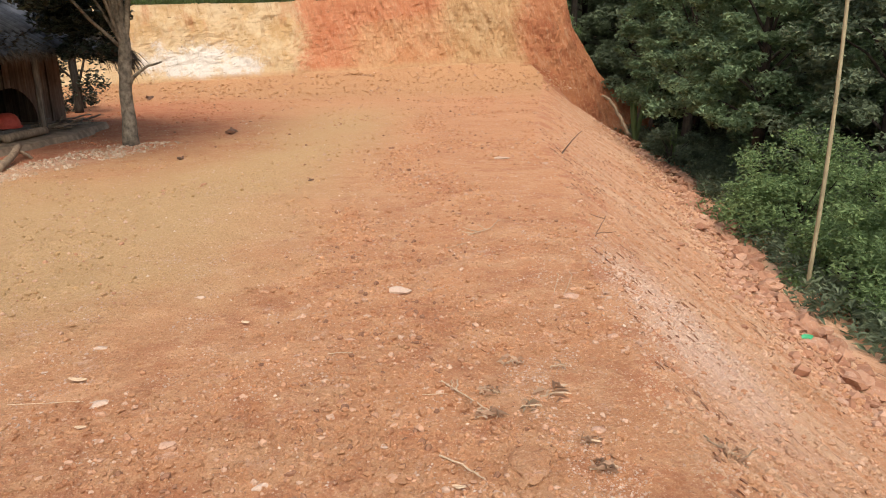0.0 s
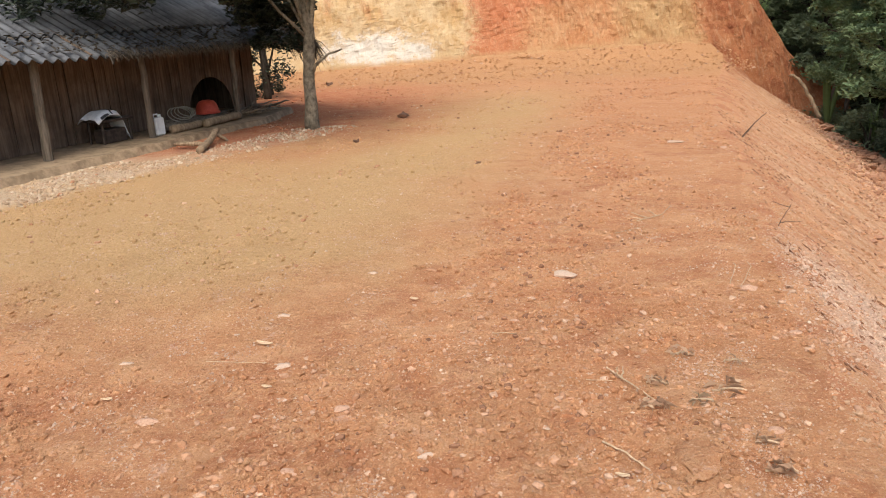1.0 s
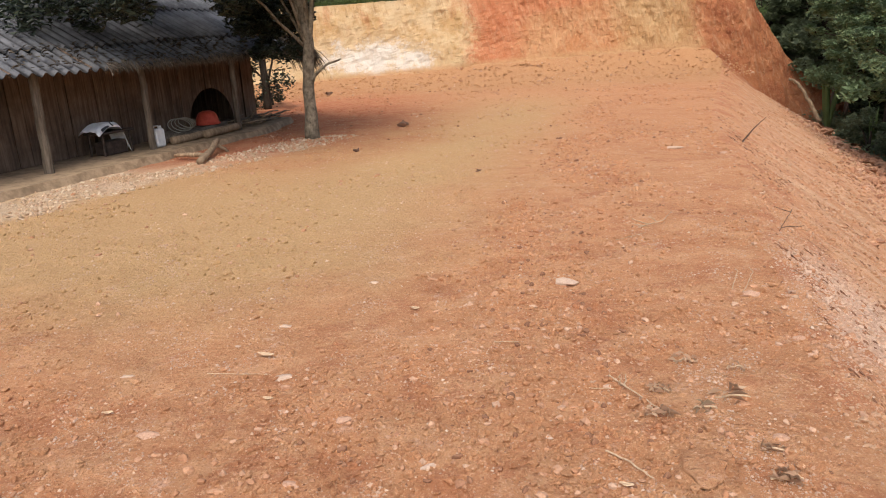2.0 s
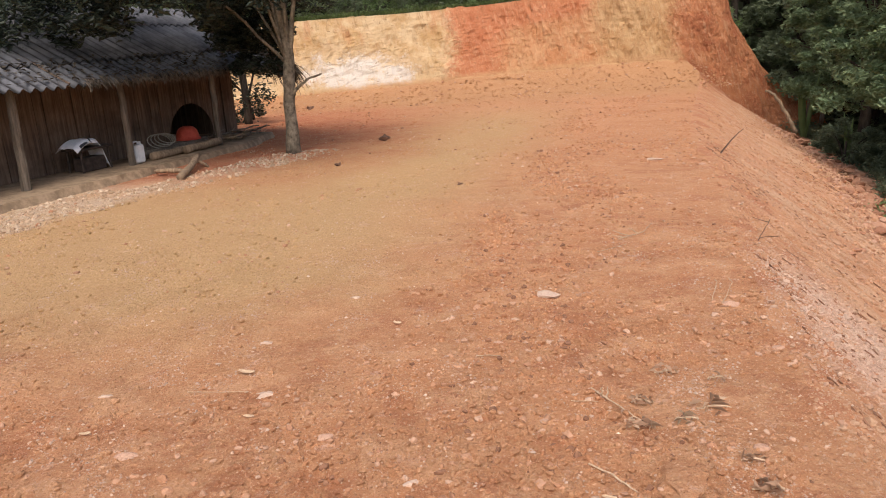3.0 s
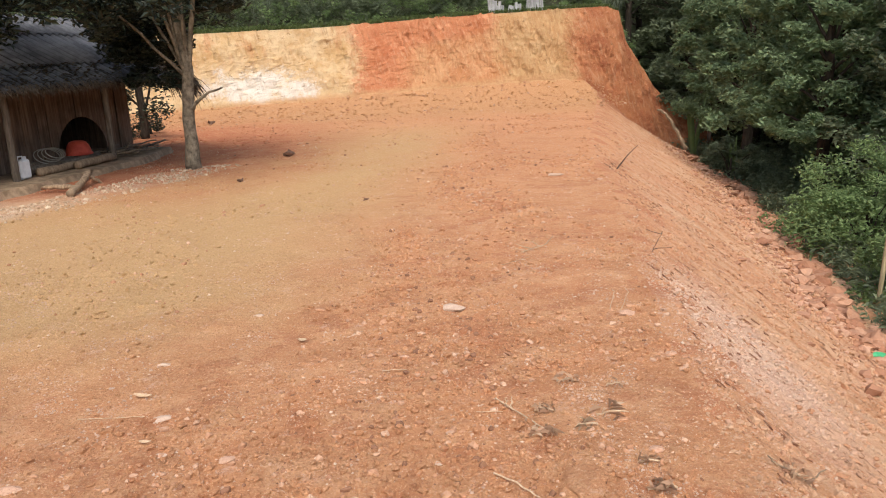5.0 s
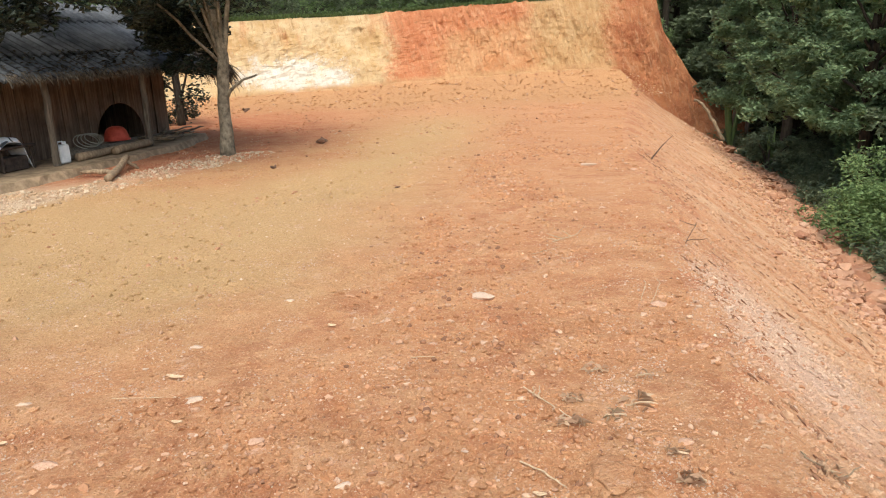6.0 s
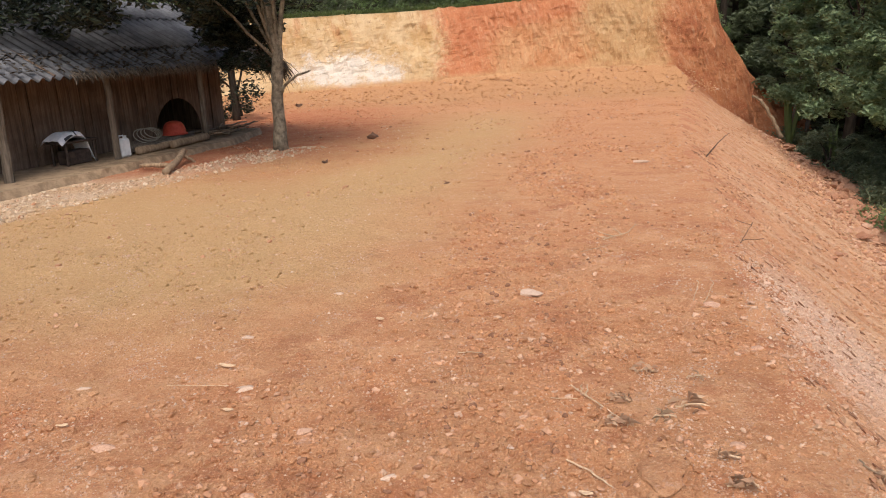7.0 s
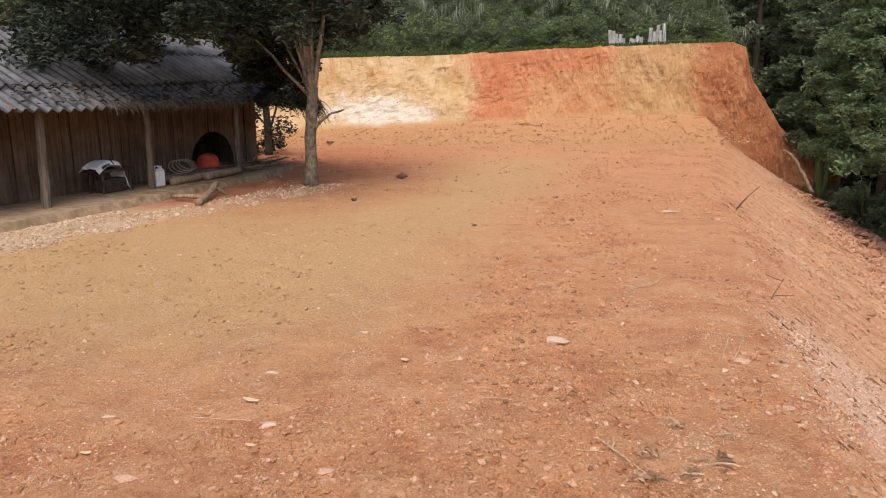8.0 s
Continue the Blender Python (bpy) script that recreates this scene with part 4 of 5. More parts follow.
    tilt = Matrix.Rotation(-0.46, 4, "Y")
    put("back_roof", hut_box(2.9, END_A - START_A + 1.4, 0.03, (END_A + START_A) / 2 + 0.2, RIDGE_W - 1.28, RIDGE_Z - 0.62, 0, tilt), M_ROOF)
    bm = bmesh.new()
    bm_tube(bm, [hut_at(START_A - 0.4, RIDGE_W, RIDGE_Z + 0.02), hut_at(END_A + 0.7, RIDGE_W, RIDGE_Z + 0.02)], [0.09, 0.09], 10)
    put("ridge_cap", bm, M_ROOF)
    return hut


build_hut()


def strips(name, places, length, wide, rng, mat, parent=None, label=""):
    """Hanging, bent straws or leaf strips: two quads each."""
    vs, fs = [], []
    for p, d in places:
        p, d = np.array(p), np.array(d, float)
        d /= np.linalg.norm(d)
        L = length * rng.uniform(0.5, 1.2)
        s = np.cross(d, (0, 0, 1)) + rng.normal(0, 0.3, 3)
        s = s / np.linalg.norm(s) * wide * rng.uniform(0.6, 1.3)
        m = p + d * L * 0.5 + (0, 0, -0.10 * L)
        e = p + d * L * 0.85 + (0, 0, -0.42 * L)
        b = len(vs)
        vs += [p - s / 2, p + s / 2, m + s / 2, m - s / 2, e + s * 0.15, e - s * 0.15]
        fs += [(b, b + 1, b + 2, b + 3), (b + 3, b + 2, b + 4, b + 5)]
    ob = mesh_object(name, vs, fs, mat, parent)
    return tagged(ob, label) if label else ob


def thatch_and_litter():
    rng = np.random.default_rng(21)
    places = []
    for _ in range(2600):
        L = rng.uniform(-0.1, 2.2)
        a = END_A + 0.55 + rng.uniform(-0.35, 0.40)
        w = EAVE_W - L * 0.88
        z = EAVE_Z + L * 0.47 + 0.06
        p = hut_at(a, w, z + rng.uniform(-0.06, 0.06))
        d = AX * rng.uniform(0.3, 1.0) + NX * rng.uniform(0.0, 0.9) + Vector((0, 0, rng.uniform(-0.9, -0.1)))
        places.append((p, d))
    ob = strips("thatch_fringe", places, 0.75, 0.03, rng, M_THATCH)
    tagged(ob, "ragged old thatch hanging over the hut's gable end", "thatch", kind="stuff")
    places = []
    for _ in range(1500):
        a = rng.uniform(1.5, END_A + 0.6)
        p = hut_at(a, EAVE_W + rng.uniform(-0.25, 0.04), EAVE_Z + rng.uniform(-0.02, 0.10))
        places.append((p, NX * rng.uniform(0.2, 0.9) + AX * rng.uniform(-0.6, 0.6) + Vector((0, 0, rng.uniform(-0.6, 0.0)))))
    ob = strips("eave_thatch", places, 0.22, 0.025, rng, M_THATCH)
    tagged(ob, "thin dark thatch sticking out along the eave", "thatch", kind="stuff")
    # fallen leaves on the lowest sheets
    n = 520
    L = 0.05 + 0.95 * rng.uniform(0, 1, n) ** 1.3
    a = rng.uniform(-0.5, END_A + 0.3, n)
    c = np.array([hut_at(x, EAVE_W - l * 0.88, EAVE_Z + l * 0.475 + 0.065) for x, l in zip(a, L)])
    v, f = leaf_arrays(c, 0.13, rng, 0.5, 0.0, 0.95, 0.1)
    ob = mesh_object("leaf_litter", v, f, M_LEAF_DRY)
    tagged(ob, "fallen dry leaves lying on the hut roof", "leaves", kind="stuff")


thatch_and_litter()


# ---- trees and bushes ----
def tree(name, at, trunk, limbs, centres, radii, per, leaf, mat, label, seed, bark=None, flat=0.7, up=0.7, aspect=0.42, category="tree"):
    """A tree from a trunk line, limb lines and clumps of leaves, all relative to its foot."""
    rng = np.random.default_rng(seed)
    top = tagged(empty(name, Matrix.Translation(at)), label, category)
    pts, rad = trunk
    bm = bmesh.new()
    line = bent(pts, 4, 0.04, seed)
    bm_tube(bm, line, np.interp(np.linspace(0, 1, len(line)), np.linspace(0, 1, len(rad)), rad), 10, 0.10, seed)
    part("trunk", bm, bark or M_BARK, top, smooth=True)
    for k, (lp, r0, r1) in enumerate(limbs):
        bm = bmesh.new()
        line = bent(lp, 4, 0.05, seed + k + 1)
        bm_tube(bm, line, np.linspace(r0, r1, len(line)), 7, 0.08, seed + k)
        part("limb", bm, bark or M_BARK, top, smooth=True)
    c = clump_points(rng, centres, radii, per, flat)
    v, f = leaf_arrays(c, leaf, rng, aspect, 0.25, up)
    mesh_object("crown", v, f, mat, top)
    return top


def yard_tree():
    rng = np.random.default_rng(33)
    trunk = ([(0, 0, -0.1), (0.02, 0, 1.2), (0.13, 0, 2.35), (-0.12, 0.05, 4.2), (-0.5, 0.1, 6.4)], [0.20, 0.15, 0.14, 0.145, 0.10, 0.08, 0.06, 0.03])
    fork = Vector((0.11, 0, 2.12))
    ends = [(0.15, 0.2, 6.6), (1.25, 0.3, 6.2), (-0.9, -0.5, 5.6), (-2.2, 0.4, 5.2), (-0.9, -1.4, 5.0), (-3.6, -2.0, 4.8), (0.5, -0.9, 6.0), (-0.75, 0.2, 4.4)]
    limbs = []
    for e in ends:
        m = Vector((fork.x + 0.30 * (e[0] - fork.x), 0.3 * e[1], fork.z + 0.50 * (e[2] - fork.z)))
        limbs.append(([fork, m, e], 0.075 if e[2] > 6 else 0.042, 0.016))
    limbs.append(([(0.0, 0, 1.25), (0.30, -0.1, 1.58), (0.50, -0.12, 1.75), (0.90, -0.15, 1.88)], 0.05, 0.02))
    centres, radii = [], []
    while len(centres) < 190:
        x, y = rng.uniform(-6.0, 2.2), rng.uniform(-4.2, 2.4)
        low = 3.0 + 0.05 * abs(x + 4) if x < -1.2 else 3.35 + 0.35 * max(x, 0)
        if y > -1.4 and x < -1.5:
            low = 3.9
        z = low + abs(rng.normal(0, 1.7))
        if z > 7.5 or ((x + 1.9) / 4.2) ** 2 + ((y + 0.9) / 3.5) ** 2 > 1.0 - 0.10 * max(z - 5, 0):
            continue
        if x > 0.6 and rng.random() < 0.35:
            continue
        centres.append((x, y, z))
        radii.append(rng.uniform(0.30, 0.70))
    for _ in range(34):
        centres.append((rng.uniform(-2.4, 1.3), rng.uniform(-0.6, 2.2), rng.uniform(3.5, 6.6)))
        radii.append(rng.uniform(0.35, 0.7))
    for _ in range(22):
        centres.append((rng.uniform(-2.3, -0.2), rng.uniform(0.2, 2.2), rng.uniform(2.75, 3.9)))
        radii.append(rng.uniform(0.3, 0.55))
    for _ in range(20):
        x = rng.uniform(0.4, 1.9)
        centres.append((x, rng.uniform(-0.6, 1.4), rng.uniform(3.2 + 0.5 * x, 5.6)))
        radii.append(rng.uniform(0.22, 0.42))
    for _ in range(18):
        centres.append((rng.uniform(-1.6, -0.15), rng.uniform(0.5, 2.5), rng.uniform(2.05, 3.0)))
        radii.append(rng.uniform(0.25, 0.45))
    for x, y, z in ((-1.5, -0.6, 3.1),):
        centres.append((x, y, z))
        radii.append(0.2)
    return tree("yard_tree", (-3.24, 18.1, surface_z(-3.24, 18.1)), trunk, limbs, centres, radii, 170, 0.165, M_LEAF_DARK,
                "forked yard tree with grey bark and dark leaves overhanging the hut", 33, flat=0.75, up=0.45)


yard_tree()


def small_hut_tree():
    rng = np.random.default_rng(35)
    trunk = ([(0, 0, -0.1), (0.02, 0, 1.0), (-0.05, 0, 2.6)], [0.15, 0.13, 0.11])
    limbs = [([(0, 0, 0.6), (0.25, -0.1, 1.3), (0.45, -0.1, 2.0)], 0.05, 0.03), ([(0, 0, 1.0), (-0.5, 0, 1.6), (-0.8, 0, 2.4)], 0.04, 0.02)]
    centres = [(rng.uniform(-0.9, 0.7), rng.uniform(-0.6, 0.6), rng.uniform(0.9, 2.9)) for _ in range(14)]
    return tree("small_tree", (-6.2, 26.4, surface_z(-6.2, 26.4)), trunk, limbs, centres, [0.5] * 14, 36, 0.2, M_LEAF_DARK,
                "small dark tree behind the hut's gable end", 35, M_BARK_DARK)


small_hut_tree()


def broad_tree(at, seed, height, reach, label, mat, per=170, leaf=0.24, low=0.12, clumps=70):
    rng = np.random.default_rng(seed)
    trunk = ([(0, 0, -0.3), (0.1, 0.05, height * 0.3), (0.0, 0.1, height * 0.62), (0.1, 0, height * 0.92)], [0.24, 0.19, 0.13, 0.05])
    limbs, centres, radii = [], [], []
    for k in range(clumps):
        a = rng.uniform(0, 2 * math.pi)
        z = height * rng.uniform(low, 1.0)
        t = z / height
        r = reach * (0.45 + 0.75 * math.sin(math.pi * min(1, 0.25 + 0.75 * t))) * rng.uniform(0.35, 1.0) ** 0.7
        c = (math.cos(a) * r, math.sin(a) * r, z)
        centres.append(c)
        radii.append(rng.uniform(0.25, 0.62) * reach / 3 if clumps > 100 else rng.uniform(0.28, 0.80) * reach / 3)
        if k % (5 if clumps < 100 else 14) == 0:
            limbs.append(([(0.05, 0.05, z * 0.72), (c[0] * 0.5, c[1] * 0.5, z * 0.9), c], 0.06, 0.015))
    return tree("broadleaf_tree", at, trunk, limbs, centres, radii, per, leaf, mat, label, seed, M_BARK_DARK, 0.62, 0.62, 0.50)


def bush(at, seed, size, mat, label, per=110, leaf=0.11, clumps=60):
    rng = np.random.default_rng(seed)
    centres, radii, limbs = [], [], []
    for k in range(clumps):
        d = rng.normal(0, 1, 3)
        d /= np.linalg.norm(d)
        d[2] = abs(d[2])
        r = rng.uniform(0.45, 1.0)
        c = (d[0] * size[0] * r, d[1] * size[1] * r, 0.15 + d[2] * size[2] * r)
        centres.append(c)
        radii.append(rng.uniform(0.22, 0.5) * size[2] / 2)
        if k % 6 == 0:
            limbs.append(([(0, 0, 0), (c[0] * 0.5, c[1] * 0.5, c[2] * 0.65), c], 0.03, 0.008))
    return tree("bush", at, ([(0, 0, -0.2), (0, 0, size[2] * 0.5)], [0.06, 0.03]), limbs, centres, radii, per, leaf, mat, label, seed,
                M_BARK_DARK, 0.7, 0.5, 0.45, "bush")


def ground_place(u, v, sink=0.0):
    z = surface_z(u, v) if v < FOOT_V else max(hill_z(u, v), low_z(u, v) if u > 17.4 else -9)
    return (u, v, z - sink)


def valley_plants():
    broad_tree(ground_place(16.2, 22.0), 51, 8.8, 3.0, "leafy broadleaf tree growing below the slope", M_LEAF_BROAD, 105, 0.215, 0.30, 330)
    broad_tree(ground_place(18.6, 30.5), 52, 10.0, 3.0, "tall broadleaf tree beside the cut bank", M_LEAF_BROAD, 100, 0.21, 0.22, 270)
    broad_tree(ground_place(17.6, 18.0), 53, 9.0, 3.0, "shaded broadleaf tree in the wooded hollow", M_LEAF_FOREST, 95, 0.215, 0.22, 250)
    broad_tree(ground_place(20.6, 26.0), 54, 9.5, 2.8, "broadleaf tree standing deeper in the hollow", M_LEAF_BROAD, 95, 0.22, 0.12, 240)
    broad_tree(ground_place(21.5, 34.5), 55, 10.5, 3.0, "tall broadleaf tree behind the red shoulder", M_LEAF_BROAD, 95, 0.22, 0.12, 240)
    broad_tree(ground_place(19.0, 12.5), 56, 9.5, 2.8, "shaded broadleaf tree behind the bushes", M_LEAF_FOREST, 85, 0.26, 0.12, 200)
    bush(ground_place(13.2, 15.9), 61, (2.3, 2.6, 2.9), M_LEAF_BUSH, "dense light-green bush below the rocks", 150, 0.13, 90)
    bush(ground_place(11.8, 11.6), 62, (1.5, 2.1, 2.2), M_LEAF_BUSH, "dense light-green bush beside the bamboo pole", 150, 0.13, 80)
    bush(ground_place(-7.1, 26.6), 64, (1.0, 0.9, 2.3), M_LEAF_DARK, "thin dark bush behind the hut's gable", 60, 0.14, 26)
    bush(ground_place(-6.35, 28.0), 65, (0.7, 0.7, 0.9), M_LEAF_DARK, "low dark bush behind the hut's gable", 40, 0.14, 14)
    bush(ground_place(15.6, 26.5), 63, (1.2, 1.6, 1.6), M_LEAF_FOREST, "low dark bush by the slope's foot", 110, 0.15, 40)


valley_plants()


def forest():
    """Rows of trees behind the bank and across the hollow; a few built, then copied."""
    kinds = [broad_tree((0, 0, -200), 70 + k, 11 + k, 3.4, "dark forest tree with hanging foliage", M_LEAF_FOREST, 120, 0.34, 0.04, 80) for k in range(3)]
    rng = random.Random(17)
    spots = []
    for k in range(19):
        spots.append((-27 + k * 3.3 + rng.uniform(-1, 1), 47 + rng.uniform(-2.5, 3)))
    for k in range(15):
        spots.append((-28 + k * 4.4 + rng.uniform(-1.5, 1.5), 57 + rng.uniform(-2, 3)))
    for k in range(13):
        w = k / 12
        spots.append((25 - 3.0 * w + rng.uniform(-1.5, 1.5), 4 + 40 * w + rng.uniform(-1, 1)))
    for k in range(12):
        w = k / 11
        spots.append((32 - 2.0 * w + rng.uniform(-2, 2), 0 + 48 * w + rng.uniform(-1, 1)))
    for k in range(7):
        spots.append((-16 - rng.uniform(0, 8), 15 + k * 4.0))
    for i, (u, v) in enumerate(spots):
        s = rng.uniform(0.8, 1.25)
        m = Matrix.LocRotScale(ground_place(u, v, 0.2), Euler((0, 0, rng.uniform(0, 6.28))), None)
        src = kinds[i % 3]
        if i < 3:
            src.matrix_world = m
            tagged(src, group="forest trees")
        else:
            copy_thing(src, m)


forest()


def hill_undergrowth():
    rng = np.random.default_rng(44)
    # low scrub on top of the bank
    c = []
    for _ in range(2300):
        u, d = rng.uniform(-18, 17), 1.9 + rng.uniform(0, 1) ** 1.3 * 11
        h = rng.uniform(0.0, 0.5 + 0.30 * d)
        c.append((u, CREST_V + d, hill_z(u, CREST_V + d) + h))
    pts = clump_points(rng, c, rng.uniform(0.25, 0.6, len(c)), 34, 0.8)
    v, f = leaf_arrays(pts, 0.24, rng, 0.34, 0.3, 0.5)
    tagged(mesh_object("hill_scrub", v, f, M_LEAF_FOREST), "tangled green scrub on top of the bank", "scrub", kind="stuff")
    c = []
    for _ in range(420):
        u, d = rng.uniform(-18, 17), 1.5 + rng.uniform(0, 1) ** 1.3 * 5
        c.append((u, CREST_V + d, hill_z(u, CREST_V + d) + rng.uniform(0.0, 0.5 + 0.35 * d)))
    pts = clump_points(rng, c, rng.uniform(0.2, 0.5, len(c)), 40, 0.8)
    v, f = leaf_arrays(pts, 0.20, rng, 0.34, 0.3, 0.5)
    tagged(mesh_object("light_scrub", v, f, M_LEAF_BUSH), "lighter green shrubs behind the bank's crest", "scrub", kind="stuff")
    # long hanging fronds in front of the dark wood
    places = []
    for _ in range(260):
        u, d, h = rng.uniform(-17, 17), rng.uniform(3, 6.5), rng.uniform(0.8, 4.0)
        o = np.array((u, CREST_V + d, hill_z(u, CREST_V + d) + h))
        side = rng.uniform(0, 6.28)
        for k in range(26):
            t = k / 26
            p = o + np.array((math.cos(side), math.sin(side) * 0.6, 0)) * 1.1 * t + (0, 0, 0.35 * t - 0.9 * t * t)
            places.append((p, (rng.normal(0, 0.35), rng.normal(0, 0.35), -0.9)))
    ob = strips("hill_fronds", places, 0.55, 0.05, rng, M_LEAF_FROND)
    tagged(ob, "drooping grey-green fronds before the dark wood", "fronds", kind="stuff")
    # scrub in the hollow
    c = []
    for _ in range(1500):
        v0 = rng.uniform(3, 36)
        u0 = toe_u(v0) + 0.55 + abs(rng.normal(0, 4.0))
        c.append((u0, v0, low_z(u0, v0) + rng.uniform(0, 0.25 + 0.16 * (u0 - toe_u(v0)))))
    pts = clump_points(rng, c, rng.uniform(0.25, 0.6, len(c)), 34, 0.7)
    v, f = leaf_arrays(pts, 0.2, rng, 0.36, 0.3, 0.55)
    tagged(mesh_object("valley_scrub", v, f, M_LEAF_FOREST), "dark undergrowth in the wooded hollow", "scrub", kind="stuff")
    # grass along the crest
    places = []
    for _ in range(9000):
        u, d = rng.uniform(-18, 15.5), abs(rng.normal(0.1, 0.9))
        p = (u, CREST_V + d, hill_z(u, CREST_V + d) + 0.0)
        places.append((p, (rng.normal(0, 0.35), rng.normal(-0.15, 0.35), 1.0)))
    ob = strips("crest_grass", places, 0.38, 0.035, rng, M_GRASS)
    tagged(ob, "fringe of green grass along the bank's crest", "grass", kind="stuff")


hill_undergrowth()


# ---- small things by the hut ----
def thing(name, at, label, category, group=""):
    return tagged(empty(name, Matrix.Translation(at)), label, category, group)


def rel(points, at):
    return [Vector(p) - Vector(at) for p in points]


def sack_table():
    a, w = 2.2, -0.55
    at = hut_at(a, w, FLOOR_Z)
    top = thing("low_table", at, "low dark wooden table under the hut's eave", "table")
    bm = bmesh.new()
    bm_box(bm, (0.55, 0.95, 0.05), (0, 0, 0.50), 0.01, HUT_TURN)
    part("tabletop", bm, M_DARKSTUFF, top)
    for da in (-0.40, 0.40):
        for dw in (-0.2, 0.2):
            bm = bmesh.new()
            bm_tube(bm, [AX * da + NX * dw, AX * da * 0.97 + NX * dw * 0.97 + Vector((0, 0, 0.48))], [0.028, 0.032], 7)
            part("leg", bm, M_DARKSTUFF, top)
    bm = bmesh.new()
    bm_box(bm, (0.35, 0.62, 0.30), (0, 0, 0.15), 0.02, HUT_TURN)
    tagged(part("box", bm, M_DARKSTUFF, None), "dark box pushed under the low table", "box").matrix_world = Matrix.Translation(at)
    # a sack laid over the table, hanging down at one end
    cloth = thing("sack", at + Vector((0, 0, 0.53)), "white printed sack draped over the low table", "sack")
    nu, nv = 26, 12
    vs, fs = [], []
    for i in range(nu + 1):
        t = i / nu
        da = -0.58 + 1.05 * t
        z = 0.16 * math.sin(math.pi * min(1, t * 1.15)) + 0.03
        if t > 0.66:
            q = (t - 0.66) / 0.34
            da -= 0.10 * q
            z -= 0.46 * q ** 1.5
        for j in range(nv + 1):
            k = j / nv - 0.5
            hang = -0.10 * max(0, abs(k) - 0.33) / 0.17
            r = 0.03 * noise.noise((t * 4, k * 5, 3))
            vs.append(AX * da + NX * (k * (0.62 - 0.2 * t)) + Vector((0, 0, z + hang + r)))
    for i in range(nu):
        for j in range(nv):
            b = i * (nv + 1) + j
            fs.append((b, b + 1, b + nv + 2, b + nv + 1))
    c = mesh_object("cloth", vs, fs, M_CLOTH, cloth, smooth=True)
    c.modifiers.new("thick", "SOLIDIFY").thickness = 0.008
    # printed marks as plain bars
    for i0, i1, j0, j1 in ((11, 12, 5, 12), (14, 15, 7, 10), (16, 17, 6, 10), (3, 9, 11, 12)):
        pv, pf = [], []
        for i in range(i0, i1 + 1):
            for j in range(j0, j1 + 1):
                pv.append(vs[i * (nv + 1) + j] + Vector((0, 0, 0.012)) + NX * 0.006)
        wide = j1 - j0 + 1
        for i in range(i1 - i0):
            for j in range(j1 - j0):
                b = i * wide + j
                pf.append((b, b + 1, b + wide + 1, b + wide))
        mesh_object("print", pv, pf, M_DARKPRINT, c)


sack_table()


def white_can():
    # a can shape put in for the whitish sack that stands by the post
    at = hut_at(3.16, -0.08, FLOOR_Z)
    top = thing("jerrycan", at, "white plastic jerrycan in place of a whitish sack by a hut post", "jerrycan")
    bm = bmesh.new()
    bm_box(bm, (0.22, 0.30, 0.42), (0, 0, 0.21), 0.035, HUT_TURN)
    part("can_body", bm, M_WHITE, top)
    bm = bmesh.new()
    bm_tube(bm, [AX * -0.11 + Vector((0, 0, 0.41)), AX * -0.08 + Vector((0, 0, 0.49)), AX * 0.04 + Vector((0, 0, 0.49)), AX * 0.06 + Vector((0, 0, 0.41))], [0.018] * 4, 8)
    part("handle", bm, M_WHITE, top)
    bm = bmesh.new()
    bm_tube(bm, [AX * 0.11 + Vector((0, 0, 0.40)), AX * 0.11 + Vector((0, 0, 0.48))], [0.035, 0.033], 12)
    part("cap", bm, M_WHITE, top)


white_can()


def log_thing(name, pts, r0, r1, label, mat=None, seed=0, wob=0.03, sides=10, category="log", group=""):
    at = Vector(pts[0])
    bm = bmesh.new()
    line = bent(rel(pts, at), 6, wob, seed)
    bm_tube(bm, line, np.linspace(r0, r1, len(line)), sides, 0.14, seed)
    ob = part(name, bm, mat or M_LOG, None, smooth=True)
    ob.matrix_world = Matrix.Translation(at)
    return tagged(ob, label, category, group)


z0 = FLOOR_Z
log_thing("log", [hut_at(3.5, 0.02, z0 + 0.08), hut_at(5.5, 0.0, z0 + 0.09)], 0.095, 0.085, "long debarked log lying along the earth step", seed=1)
log_thing("log", [hut_at(4.5, 0.20, z0 + 0.09), hut_at(5.9, 0.16, z0 + 0.12)], 0.10, 0.09, "short thick log against the hut post", seed=2)
log_thing("log", [hut_at(3.6, -0.32, z0 + 0.10), hut_at(6.0, -0.34, z0 + 0.10)], 0.10, 0.09, "grey log lying behind the others on the step", M_POST, seed=3)
log_thing("log", [hut_at(3.9, -0.62, z0 + 0.11), hut_at(6.4, -0.64, z0 + 0.11)], 0.11, 0.10, "grey log lying against the hut wall", M_POST, seed=5)


def forked_log():
    at = Vector((-5.10, 15.05, 0.10))
    top = thing("forked_log", at, "short forked branch wood lying before the step", "log")
    for name, pts, r0, r1 in (("stem", [(0, 0, -0.02), (-0.06, 0.9, 0.03), (-0.14, 1.8, 0.16)], 0.075, 0.07),
                              ("branch", [(0.0, 0.5, 0.02), (-0.45, 0.75, 0.02), (-0.85, 0.95, -0.02)], 0.06, 0.04),
                              ("stub", [(-0.10, 1.5, 0.10), (0.05, 1.6, 0.0), (0.12, 1.65, -0.1)], 0.045, 0.03)):
        bm = bmesh.new()
        line = bent(pts, 4, 0.03, 4)
        bm_tube(bm, line, np.linspace(r0, r1, len(line)), 9, 0.15, 5)
        part(name, bm, M_LOG, top, smooth=True)


forked_log()


